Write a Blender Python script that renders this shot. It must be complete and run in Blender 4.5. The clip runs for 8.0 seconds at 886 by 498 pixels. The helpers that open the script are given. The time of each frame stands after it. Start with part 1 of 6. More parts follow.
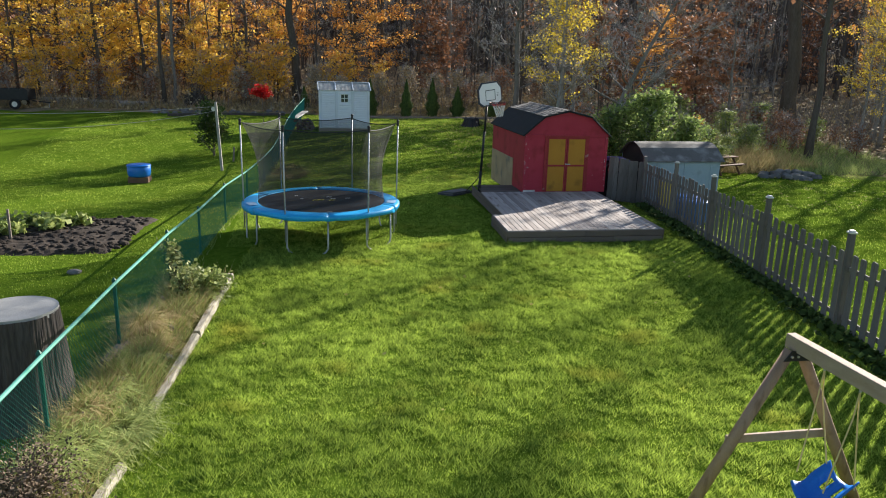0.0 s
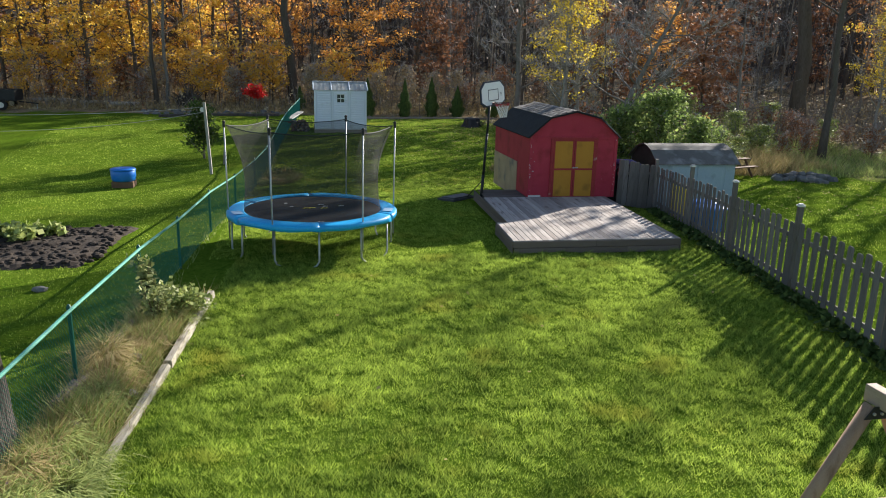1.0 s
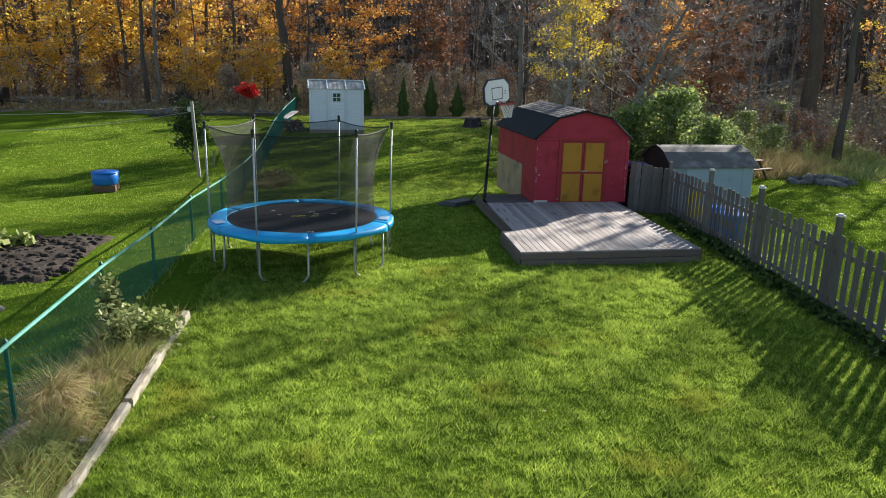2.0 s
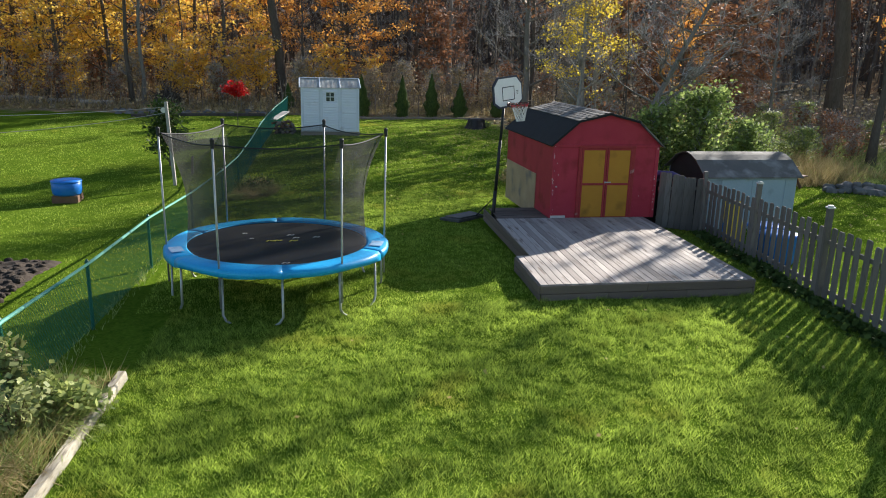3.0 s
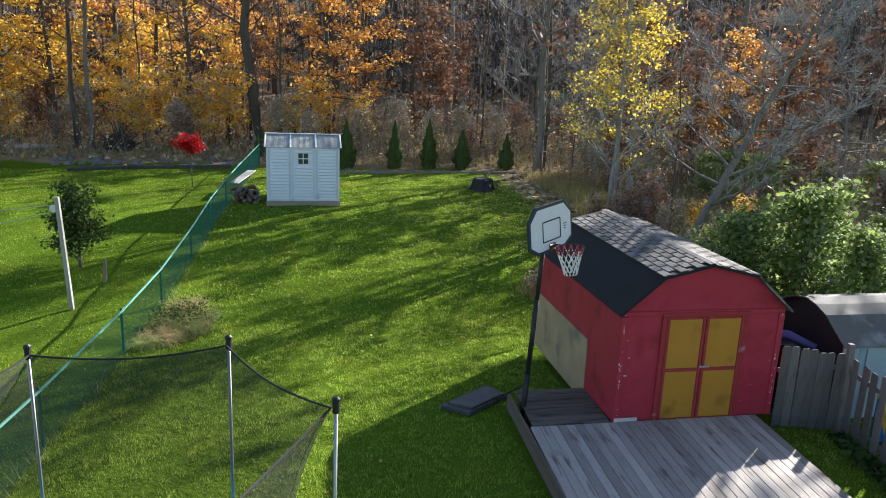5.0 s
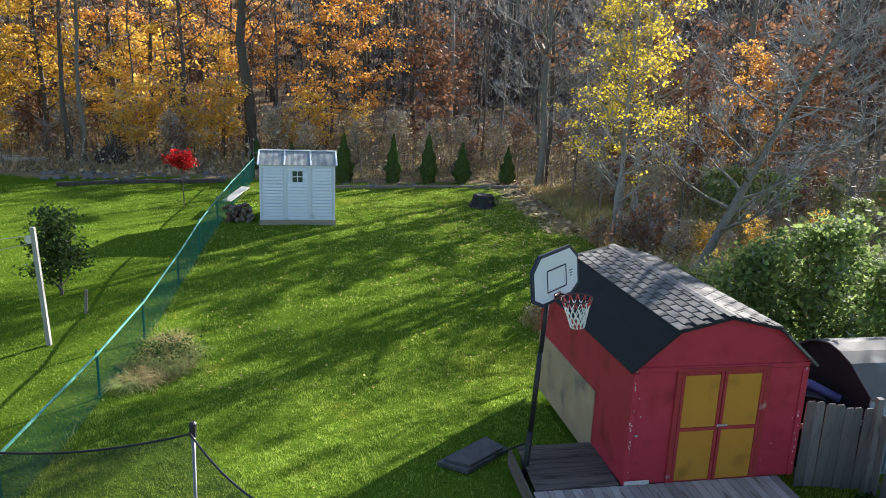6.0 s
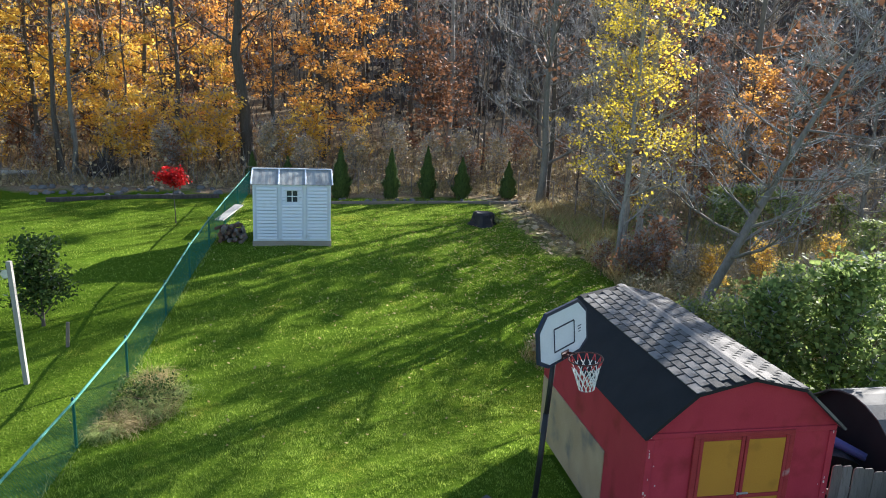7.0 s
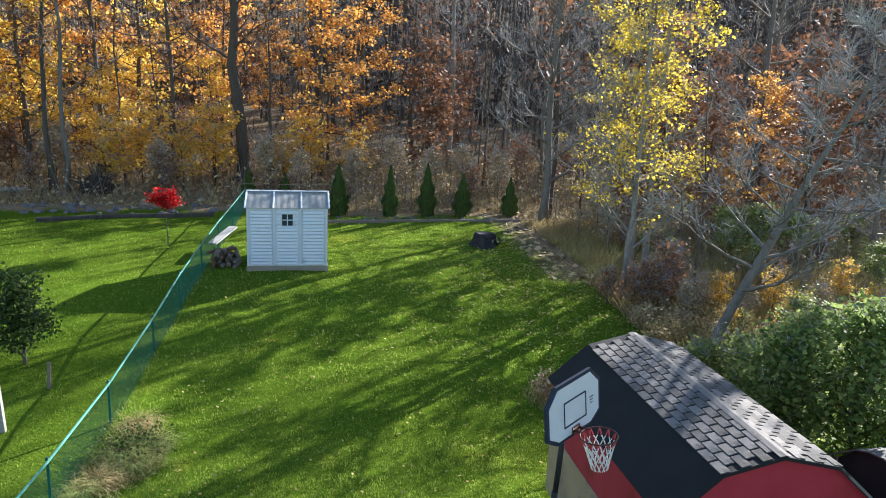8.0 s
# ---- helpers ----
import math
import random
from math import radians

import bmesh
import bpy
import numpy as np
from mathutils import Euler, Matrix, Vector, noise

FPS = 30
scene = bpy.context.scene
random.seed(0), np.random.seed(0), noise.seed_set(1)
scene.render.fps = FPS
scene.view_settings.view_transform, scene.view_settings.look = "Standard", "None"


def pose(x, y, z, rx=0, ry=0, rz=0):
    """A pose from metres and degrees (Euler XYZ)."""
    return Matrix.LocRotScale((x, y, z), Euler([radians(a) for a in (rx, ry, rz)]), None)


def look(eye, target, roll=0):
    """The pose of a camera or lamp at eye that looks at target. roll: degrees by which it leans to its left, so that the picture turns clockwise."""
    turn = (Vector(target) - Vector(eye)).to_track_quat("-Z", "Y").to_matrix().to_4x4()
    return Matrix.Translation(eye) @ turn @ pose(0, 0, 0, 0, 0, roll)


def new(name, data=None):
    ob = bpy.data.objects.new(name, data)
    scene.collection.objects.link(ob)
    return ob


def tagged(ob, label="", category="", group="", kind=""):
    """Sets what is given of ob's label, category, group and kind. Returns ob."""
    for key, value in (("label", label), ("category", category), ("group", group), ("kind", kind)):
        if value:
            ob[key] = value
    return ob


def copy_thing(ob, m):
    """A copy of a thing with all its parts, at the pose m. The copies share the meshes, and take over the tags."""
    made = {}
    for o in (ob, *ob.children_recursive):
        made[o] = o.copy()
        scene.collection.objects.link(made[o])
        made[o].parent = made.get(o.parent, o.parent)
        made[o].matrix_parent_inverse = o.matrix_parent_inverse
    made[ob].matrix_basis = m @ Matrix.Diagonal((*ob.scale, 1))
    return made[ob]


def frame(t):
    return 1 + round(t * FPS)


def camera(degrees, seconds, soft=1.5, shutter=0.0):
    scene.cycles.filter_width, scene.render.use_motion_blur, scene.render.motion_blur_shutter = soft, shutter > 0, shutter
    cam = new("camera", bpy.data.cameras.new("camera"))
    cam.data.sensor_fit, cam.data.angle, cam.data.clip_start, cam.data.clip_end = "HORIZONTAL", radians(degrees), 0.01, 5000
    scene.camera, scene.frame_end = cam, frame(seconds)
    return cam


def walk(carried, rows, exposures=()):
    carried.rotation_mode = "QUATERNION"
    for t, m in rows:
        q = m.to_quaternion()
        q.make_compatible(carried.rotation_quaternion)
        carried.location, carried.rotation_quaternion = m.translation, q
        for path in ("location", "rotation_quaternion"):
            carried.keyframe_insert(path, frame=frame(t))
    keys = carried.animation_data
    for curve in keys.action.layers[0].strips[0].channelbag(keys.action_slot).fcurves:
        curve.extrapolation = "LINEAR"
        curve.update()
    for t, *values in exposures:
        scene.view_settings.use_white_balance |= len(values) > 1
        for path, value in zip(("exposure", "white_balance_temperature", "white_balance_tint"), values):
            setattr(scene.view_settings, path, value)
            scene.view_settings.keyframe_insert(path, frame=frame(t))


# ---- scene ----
cam = camera(61.5, 8.0, soft=1.0)
PATH = [
    (0, (-5.001, 0.257, 4.55), (-4.642, 2.16, 4.049), 1.6),
    (0.5, (-4.905, 0.931, 4.525), (-4.545, 2.833, 4.024), 1.55),
    (1, (-4.788, 1.626, 4.475), (-4.427, 3.528, 3.974), 1.5),
    (1.5, (-4.691, 2.305, 4.438), (-4.328, 4.207, 3.937), 1.5),
    (3, (-4.146, 5.784, 4.277), (-3.782, 7.684, 3.771), 1.6),
    (3.5, (-3.838, 8.046, 4.353), (-3.47, 9.946, 3.849), 1.7),
    (4, (-3.481, 10.181, 4.752), (-3.111, 12.082, 4.255), 1.9),
    (4.5, (-3.185, 12.119, 5.427), (-2.809, 14.021, 4.938), 2.15),
    (5.8, (-2.738, 13.997, 6.176), (-2.366, 15.904, 5.703), 2.3),
    (6, (-2.706, 14.236, 6.287), (-2.334, 16.143, 5.812), 2.3),
    (6.5, (-2.621, 14.711, 6.527), (-2.248, 16.618, 6.055), 2.4),
    (7, (-2.538, 15.185, 6.771), (-2.164, 17.093, 6.303), 2.5),
    (7.5, (-2.456, 15.654, 7.039), (-2.083, 17.563, 6.574), 2.5),
    (8, (-2.372, 16.161, 7.32), (-1.999, 18.071, 6.86), 2.5),
]
walk(cam, [(t, look(eye, target, roll)) for t, eye, target, roll in PATH], [(0, 1.32, 6550, 10), (3, 1.39, 6500, 10), (4.5, 1.61, 6350, 10), (6, 1.80, 6200, 10), (8, 1.85, 6050, 10)])

# ---- world, sun, exposure ----
SUN_DIR = Vector((1.88, 1.6, 1.0)).normalized()      # towards the sun
world = bpy.data.worlds.new("sky")
scene.world = world
world.use_nodes = True
wn = world.node_tree.nodes
wl = world.node_tree.links
sky = wn.new("ShaderNodeTexSky")
sky.sky_type = "NISHITA"
sky.sun_disc = False
sky.sun_elevation = math.asin(SUN_DIR.z)
sky.sun_rotation = math.atan2(SUN_DIR.x, SUN_DIR.y)
sky.air_density, sky.dust_density = 1.0, 0.6
wn["Background"].inputs["Strength"].default_value = 0.067
wl.new(sky.outputs[0], wn["Background"].inputs["Color"])
sun = new("sun", bpy.data.lights.new("sun", "SUN"))
sun.data.energy, sun.data.angle, sun.data.color = 5.0, radians(0.55), (1.0, 0.94, 0.85)
sun.matrix_world = look(SUN_DIR * 100, (0, 0, 0))


# ---- materials ----
def mat(name, c1, c2, scale=6.0, rough=0.8, metal=0.0, bump=0.2, fine=60.0, detail=6.0, island=0.0, obrand=0.0, trans=0.0,
        stretch=(1, 1, 1), c3=None, spot=0.62, spec=0.3, alpha=1.0, fine_amt=0.5, spread=0.0):
    """Two colours mixed by a coarse and a fine noise, stains of a third, bump, and a tint for each piece."""
    m = bpy.data.materials.new(name)
    m.use_nodes = True
    nt = m.node_tree
    n, l = nt.nodes, nt.links
    b = n["Principled BSDF"]
    b.inputs["Roughness"].default_value = rough
    b.inputs["Metallic"].default_value = metal
    b.inputs["Specular IOR Level"].default_value = spec
    tc = n.new("ShaderNodeTexCoord")
    mp = n.new("ShaderNodeMapping")
    mp.inputs["Scale"].default_value = stretch
    l.new(tc.outputs["Object"], mp.inputs[0])
    n1 = n.new("ShaderNodeTexNoise")
    n1.inputs["Scale"].default_value, n1.inputs["Detail"].default_value = scale, detail
    n2 = n.new("ShaderNodeTexNoise")
    n2.inputs["Scale"].default_value, n2.inputs["Detail"].default_value = fine, 3.0
    l.new(mp.outputs[0], n1.inputs["Vector"])
    l.new(mp.outputs[0], n2.inputs["Vector"])
    mixf = n.new("ShaderNodeMix")
    mixf.inputs[0].default_value = fine_amt
    l.new(n1.outputs["Fac"], mixf.inputs[2])
    l.new(n2.outputs["Fac"], mixf.inputs[3])
    fac = mixf.outputs[0]
    info = None
    if island or obrand:
        if island:
            info = n.new("ShaderNodeNewGeometry").outputs["Random Per Island"]
        else:
            info = n.new("ShaderNodeObjectInfo").outputs["Random"]
        mx = n.new("ShaderNodeMix")
        mx.inputs[0].default_value = island or obrand
        l.new(fac, mx.inputs[2])
        l.new(info, mx.inputs[3])
        fac = mx.outputs[0]
    ramp = n.new("ShaderNodeValToRGB")
    spread = spread or (0.5 if (island or obrand) else 0.28)
    ramp.color_ramp.elements[0].position, ramp.color_ramp.elements[1].position = 0.5 - spread, 0.5 + spread
    ramp.color_ramp.elements[0].color, ramp.color_ramp.elements[1].color = (*c1, 1), (*c2, 1)
    l.new(fac, ramp.inputs[0])
    col = ramp.outputs[0]
    if c3:
        n3 = n.new("ShaderNodeTexNoise")
        n3.inputs["Scale"].default_value, n3.inputs["Detail"].default_value = scale * 0.7 + 0.3, 5.0
        l.new(mp.outputs[0], n3.inputs["Vector"])
        r3 = n.new("ShaderNodeValToRGB")
        r3.color_ramp.elements[0].position, r3.color_ramp.elements[1].position = spot - 0.06, spot + 0.1
        l.new(n3.outputs["Fac"], r3.inputs[0])
        mc = n.new("ShaderNodeMix")
        mc.data_type = "RGBA"
        l.new(r3.outputs[0], mc.inputs[0])
        l.new(col, mc.inputs[6])
        mc.inputs[7].default_value = (*c3, 1)
        col = mc.outputs[2]
    l.new(col, b.inputs["Base Color"])
    if bump:
        bp = n.new("ShaderNodeBump")
        bp.inputs["Strength"].default_value = bump
        bp.inputs["Distance"].default_value = 0.02
        l.new(mixf.outputs[0], bp.inputs["Height"])
        l.new(bp.outputs[0], b.inputs["Normal"])
    out = n["Material Output"]
    last = b.outputs[0]
    if trans:
        t = n.new("ShaderNodeBsdfTranslucent")
        l.new(col, t.inputs[0])
        ms = n.new("ShaderNodeMixShader")
        ms.inputs[0].default_value = trans
        l.new(last, ms.inputs[1])
        l.new(t.outputs[0], ms.inputs[2])
        last = ms.outputs[0]
    if alpha < 1:
        t = n.new("ShaderNodeBsdfTransparent")
        ms = n.new("ShaderNodeMixShader")
        ms.inputs[0].default_value = alpha
        l.new(t.outputs[0], ms.inputs[1])
        l.new(last, ms.inputs[2])
        last = ms.outputs[0]
    l.new(last, out.inputs[0])
    return m


M_SOIL = mat("soil", (0.02, 0.015, 0.011), (0.06, 0.045, 0.035), 8, 0.95, bump=0.8, island=0.4)
M_BLADE = mat("grass_blade", (0.042, 0.108, 0.020), (0.60, 0.74, 0.13), 0.55, 0.8, bump=0, fine_amt=0.6, island=0.34, spread=0.21, trans=0.45, fine=9.0, spec=0.0, c3=(0.40, 0.40, 0.07), spot=0.63)
M_DRY = mat("dry_grass", (0.24, 0.18, 0.075), (0.60, 0.48, 0.24), 1.0, 0.8, bump=0, island=0.8, trans=0.35)
M_WEED = mat("weed_leaf", (0.10, 0.17, 0.035), (0.54, 0.58, 0.20), 1.0, 0.6, bump=0, island=0.8, trans=0.35)
M_FALLEN = mat("lawn_leaf", (0.34, 0.24, 0.07), (0.55, 0.47, 0.18), 2.0, 0.8, bump=0, island=0.9)
# twigs deep in the wood: its shade is put into this dark colour
M_SHADEDTWIG = mat("shaded_far_twig", (0.022, 0.023, 0.026), (0.13, 0.135, 0.145), 2, 0.9, bump=0, island=0.7)
M_LITTER = mat("fallen_leaf", (0.26, 0.17, 0.09), (0.62, 0.50, 0.29), 2.0, 0.8, bump=0, island=0.9)
M_ORANGE = mat("orange_leaf", (0.58, 0.25, 0.05), (0.94, 0.56, 0.15), 0.25, 0.6, bump=0, island=0.55, trans=0.55)
M_YELLOW = mat("yellow_leaf", (0.56, 0.41, 0.03), (0.92, 0.73, 0.11), 0.25, 0.6, bump=0, island=0.55, trans=0.55)
M_GOLD = mat("gold_leaf", (0.64, 0.36, 0.045), (0.95, 0.72, 0.16), 0.25, 0.6, bump=0, island=0.55, trans=0.55)
M_RUST = mat("rust_leaf", (0.14, 0.07, 0.04), (0.42, 0.21, 0.11), 0.3, 0.7, bump=0, island=0.7, trans=0.3)
M_RED = mat("red_leaf", (0.35, 0.008, 0.012), (0.75, 0.03, 0.03), 1.0, 0.55, bump=0, island=0.7, trans=0.4)
M_GREENLEAF = mat("green_leaf", (0.05, 0.10, 0.025), (0.50, 0.56, 0.17), 0.5, 0.6, bump=0, island=0.7, trans=0.5, spec=0.2)
M_BUSHLEAF = mat("shrub_leaf", (0.05, 0.11, 0.03), (0.42, 0.51, 0.16), 0.6, 0.65, bump=0, island=0.7, trans=0.55, spec=0.2)
M_DARKLEAF = mat("dark_green_leaf", (0.025, 0.055, 0.014), (0.11, 0.16, 0.045), 0.5, 0.75, bump=0, island=0.7, trans=0.25, spec=0.08)
M_CEDAR = mat("cedar_leaf", (0.03, 0.06, 0.015), (0.10, 0.15, 0.038), 1.5, 0.7, bump=0, island=0.6, trans=0.15)
M_BARK = mat("bark", (0.045, 0.036, 0.03), (0.16, 0.135, 0.115), 5, 0.95, bump=0.8, stretch=(1, 1, 0.18), fine=30)
# rust leaves deep in the wood, colour darkened for the shade there
M_SHADEDLEAF = mat("shaded_brown_leaf", (0.04, 0.03, 0.026), (0.16, 0.11, 0.08), 0.3, 0.8, bump=0, island=0.8)
M_BARKGREY = mat("grey_bark", (0.09, 0.08, 0.07), (0.27, 0.245, 0.22), 4, 0.9, bump=0.5, stretch=(1, 1, 0.3), fine=25)
M_BARKPALE = mat("pale_bark", (0.10, 0.09, 0.08), (0.42, 0.40, 0.37), 3, 0.9, bump=0.4, stretch=(1, 1, 0.4), c3=(0.06, 0.05, 0.045), fine=20)
M_TWIG = mat("twig", (0.20, 0.195, 0.195), (0.52, 0.51, 0.51), 2, 0.85, bump=0, island=0.6)
M_BRUSH = mat("dead_brush", (0.06, 0.042, 0.03), (0.20, 0.145, 0.10), 2, 0.9, bump=0, island=0.8)
M_UNDER = mat("undergrowth_stem", (0.09, 0.075, 0.065), (0.36, 0.32, 0.28), 2, 0.9, bump=0, island=0.7)
M_STUMPBARK = mat("stump_bark", (0.028, 0.022, 0.02), (0.13, 0.11, 0.098), 9, 0.95, bump=1.0, stretch=(1, 1, 0.12), fine=40)
M_CUTWOOD = mat("cut_wood", (0.30, 0.29, 0.275), (0.50, 0.49, 0.47), 5, 0.85, bump=0.3)
M_DECK = mat("deck_board", (0.13, 0.10, 0.086), (0.58, 0.52, 0.48), 3, 0.75, bump=0.35, obrand=0.45, stretch=(5, 0.7, 5), fine=22, c3=(0.14, 0.10, 0.085), spot=0.63)
M_DECKDARK = mat("dark_deck_board", (0.06, 0.046, 0.038), (0.21, 0.17, 0.145), 3, 0.85, bump=0.35, obrand=0.35, stretch=(0.7, 5, 5), fine=22, c3=(0.05, 0.04, 0.032), spot=0.58)
M_FASCIA = mat("deck_fascia", (0.095, 0.072, 0.06), (0.24, 0.19, 0.165), 3, 0.85, bump=0.4, obrand=0.4, stretch=(0.7, 5, 6), fine=20)
M_PICKET = mat("fence_picket", (0.088, 0.078, 0.070), (0.23, 0.21, 0.195), 4, 0.85, bump=0.5, obrand=0.5, stretch=(6, 6, 0.8), fine=18, c3=(0.10, 0.085, 0.075), spot=0.6)
M_CAP = mat("post_cap", (0.50, 0.49, 0.46), (0.78, 0.77, 0.74), 8, 0.5, metal=0.3, bump=0.2)
M_RED_PAINT = mat("red_paint", (0.34, 0.022, 0.045), (0.46, 0.045, 0.070), 2.2, 0.6, bump=0.25, fine=45, c3=(0.26, 0.022, 0.03), spot=0.6, fine_amt=0.35)
M_RED_TRIM = mat("red_trim", (0.24, 0.018, 0.025), (0.40, 0.05, 0.05), 6, 0.6, bump=0.4, c3=(0.45, 0.36, 0.33), spot=0.72, fine=50)
M_MUSTARD = mat("mustard_panel", (0.39, 0.178, 0.020), (0.52, 0.255, 0.032), 2.0, 0.65, bump=0.2, c3=(0.28, 0.135, 0.02), spot=0.66)
M_PLY = mat("weathered_plywood", (0.30, 0.20, 0.12), (0.50, 0.38, 0.25), 2.5, 0.9, bump=0.3, c3=(0.22, 0.185, 0.15), spot=0.6, stretch=(1, 0.9, 0.8))
M_FLAKE = mat("flaked_primer", (0.45, 0.42, 0.40), (0.75, 0.72, 0.70), 12, 0.8, bump=0.6)
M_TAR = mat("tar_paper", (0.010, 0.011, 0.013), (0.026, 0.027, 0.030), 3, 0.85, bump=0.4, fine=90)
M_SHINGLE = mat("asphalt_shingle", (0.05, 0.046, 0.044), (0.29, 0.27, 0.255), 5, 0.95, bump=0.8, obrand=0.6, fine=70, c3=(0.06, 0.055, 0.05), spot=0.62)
M_VINYL = mat("white_vinyl", (0.74, 0.79, 0.86), (0.83, 0.87, 0.93), 2.0, 0.45, bump=0.1, c3=(0.58, 0.60, 0.62), spot=0.68)
M_ROOFSHEET = mat("grey_roof_sheet", (0.21, 0.23, 0.225), (0.40, 0.425, 0.41), 3.0, 0.5, bump=0.2, c3=(0.24, 0.24, 0.23), spot=0.55, stretch=(3, 0.8, 1))
M_GLASS = mat("dark_glass", (0.02, 0.03, 0.05), (0.05, 0.07, 0.10), 2, 0.08, bump=0, spec=0.8)
M_BASEWOOD = mat("plinth_wood", (0.28, 0.23, 0.18), (0.46, 0.40, 0.33), 5, 0.9, bump=0.4, stretch=(0.6, 3, 3))
M_GREENMETAL = mat("green_vinyl", (0.012, 0.12, 0.085), (0.03, 0.22, 0.16), 6, 0.45, bump=0.1, fine=30)
M_GREENPOST = mat("green_post", (0.008, 0.075, 0.05), (0.02, 0.13, 0.09), 6, 0.5, bump=0.1)
M_RAIL = mat("green_rail", (0.04, 0.22, 0.17), (0.16, 0.40, 0.33), 3, 0.4, bump=0.1, c3=(0.05, 0.25, 0.19), spot=0.6)
M_GREYPLASTIC = mat("grey_plastic", (0.02, 0.021, 0.024), (0.13, 0.128, 0.13), 5, 0.55, bump=0.2)
M_STEEL = mat("galvanised_steel", (0.36, 0.37, 0.38), (0.54, 0.55, 0.56), 12, 0.5, metal=0.7, bump=0.05)
M_BLACKPLASTIC = mat("black_plastic", (0.012, 0.012, 0.014), (0.035, 0.035, 0.038), 5, 0.5, bump=0.15)
M_MAT = mat("jump_mat", (0.006, 0.006, 0.008), (0.014, 0.014, 0.018), 4, 0.75, bump=0.15, fine=120)
M_PAD = mat("blue_pad", (0.010, 0.31, 0.68), (0.025, 0.46, 0.86), 2.0, 0.4, bump=0.25, c3=(0.01, 0.31, 0.66), spot=0.6, fine=25)
M_PADWORN = mat("worn_pad", (0.10, 0.34, 0.62), (0.55, 0.66, 0.75), 14, 0.5, bump=0.2)
M_NET = mat("net_fabric", (0.016, 0.016, 0.018), (0.034, 0.034, 0.037), 3, 0.8, bump=0, alpha=0.47)
M_YELLOWPRINT = mat("yellow_print", (0.55, 0.48, 0.05), (0.75, 0.68, 0.12), 20, 0.7, bump=0)
M_WHITEPRINT = mat("white_print", (0.55, 0.55, 0.52), (0.8, 0.8, 0.78), 20, 0.7, bump=0)
M_BOARD = mat("white_board", (0.60, 0.64, 0.69), (0.74, 0.78, 0.82), 3, 0.14, bump=0.03, spec=0.6)
M_NAVY = mat("navy_edge", (0.015, 0.022, 0.045), (0.03, 0.04, 0.07), 4, 0.45, bump=0.1)
M_RIM = mat("dark_rim", (0.06, 0.02, 0.02), (0.14, 0.05, 0.04), 4, 0.5, bump=0.1)
M_CORD = mat("white_cord", (0.68, 0.66, 0.64), (0.85, 0.84, 0.82), 10, 0.8, bump=0)
M_REDCORD = mat("red_cord", (0.45, 0.05, 0.06), (0.6, 0.1, 0.1), 10, 0.8, bump=0)
M_ROPE = mat("yellow_rope", (0.50, 0.38, 0.16), (0.70, 0.58, 0.30), 20, 0.85, bump=0.2)
M_SWINGWOOD = mat("swing_timber", (0.25, 0.15, 0.085), (0.44, 0.30, 0.20), 4, 0.75, bump=0.35, stretch=(4, 4, 0.8), c3=(0.20, 0.12, 0.07), spot=0.62)
M_BEAM = mat("swing_beam", (0.27, 0.19, 0.13), (0.46, 0.36, 0.28), 4, 0.75, bump=0.35, stretch=(4, 0.6, 4))
M_BLUEPLASTIC = mat("blue_plastic", (0.01, 0.13, 0.50), (0.02, 0.20, 0.66), 3, 0.35, bump=0.05)
M_TIMBER = mat("landscape_timber", (0.24, 0.21, 0.16), (0.58, 0.53, 0.44), 7, 0.9, bump=0.7, stretch=(4, 0.7, 4), c3=(0.20, 0.17, 0.13), spot=0.6)
M_OLDBOARD = mat("old_board", (0.15, 0.12, 0.10), (0.30, 0.25, 0.21), 5, 0.9, bump=0.5, stretch=(4, 0.7, 4))
M_BLUEWALL = mat("pale_blue_metal", (0.27, 0.36, 0.44), (0.40, 0.49, 0.56), 2, 0.5, bump=0.1, c3=(0.24, 0.29, 0.33), spot=0.64)
M_RUSTROOF = mat("worn_grey_roof", (0.085, 0.08, 0.075), (0.17, 0.16, 0.15), 2, 0.8, bump=0.15, c3=(0.27, 0.265, 0.255), spot=0.62)
M_TARP = mat("dark_tarp", (0.012, 0.012, 0.016), (0.03, 0.03, 0.035), 3, 0.6, bump=0.3)
M_PURPLE = mat("indigo_tarp", (0.05, 0.05, 0.15), (0.10, 0.10, 0.28), 3, 0.5, bump=0.3)
M_BROWNWOOD = mat("brown_wood", (0.10, 0.055, 0.035), (0.22, 0.13, 0.085), 5, 0.8, bump=0.3)
M_ROCK = mat("rock", (0.08, 0.078, 0.075), (0.24, 0.235, 0.225), 4, 0.9, bump=0.8, obrand=0.4)
M_GREYPOST = mat("grey_post", (0.24, 0.225, 0.205), (0.46, 0.44, 0.41), 5, 0.85, bump=0.4, stretch=(4, 4, 0.6))
M_CABLE = mat("cable", (0.25, 0.26, 0.26), (0.42, 0.43, 0.42), 8, 0.6, bump=0)
M_LOG = mat("pale_log", (0.34, 0.30, 0.25), (0.60, 0.55, 0.48), 4, 0.9, bump=0.5)
M_TYRE = mat("rubber", (0.010, 0.010, 0.010), (0.025, 0.025, 0.025), 8, 0.8, bump=0.3)


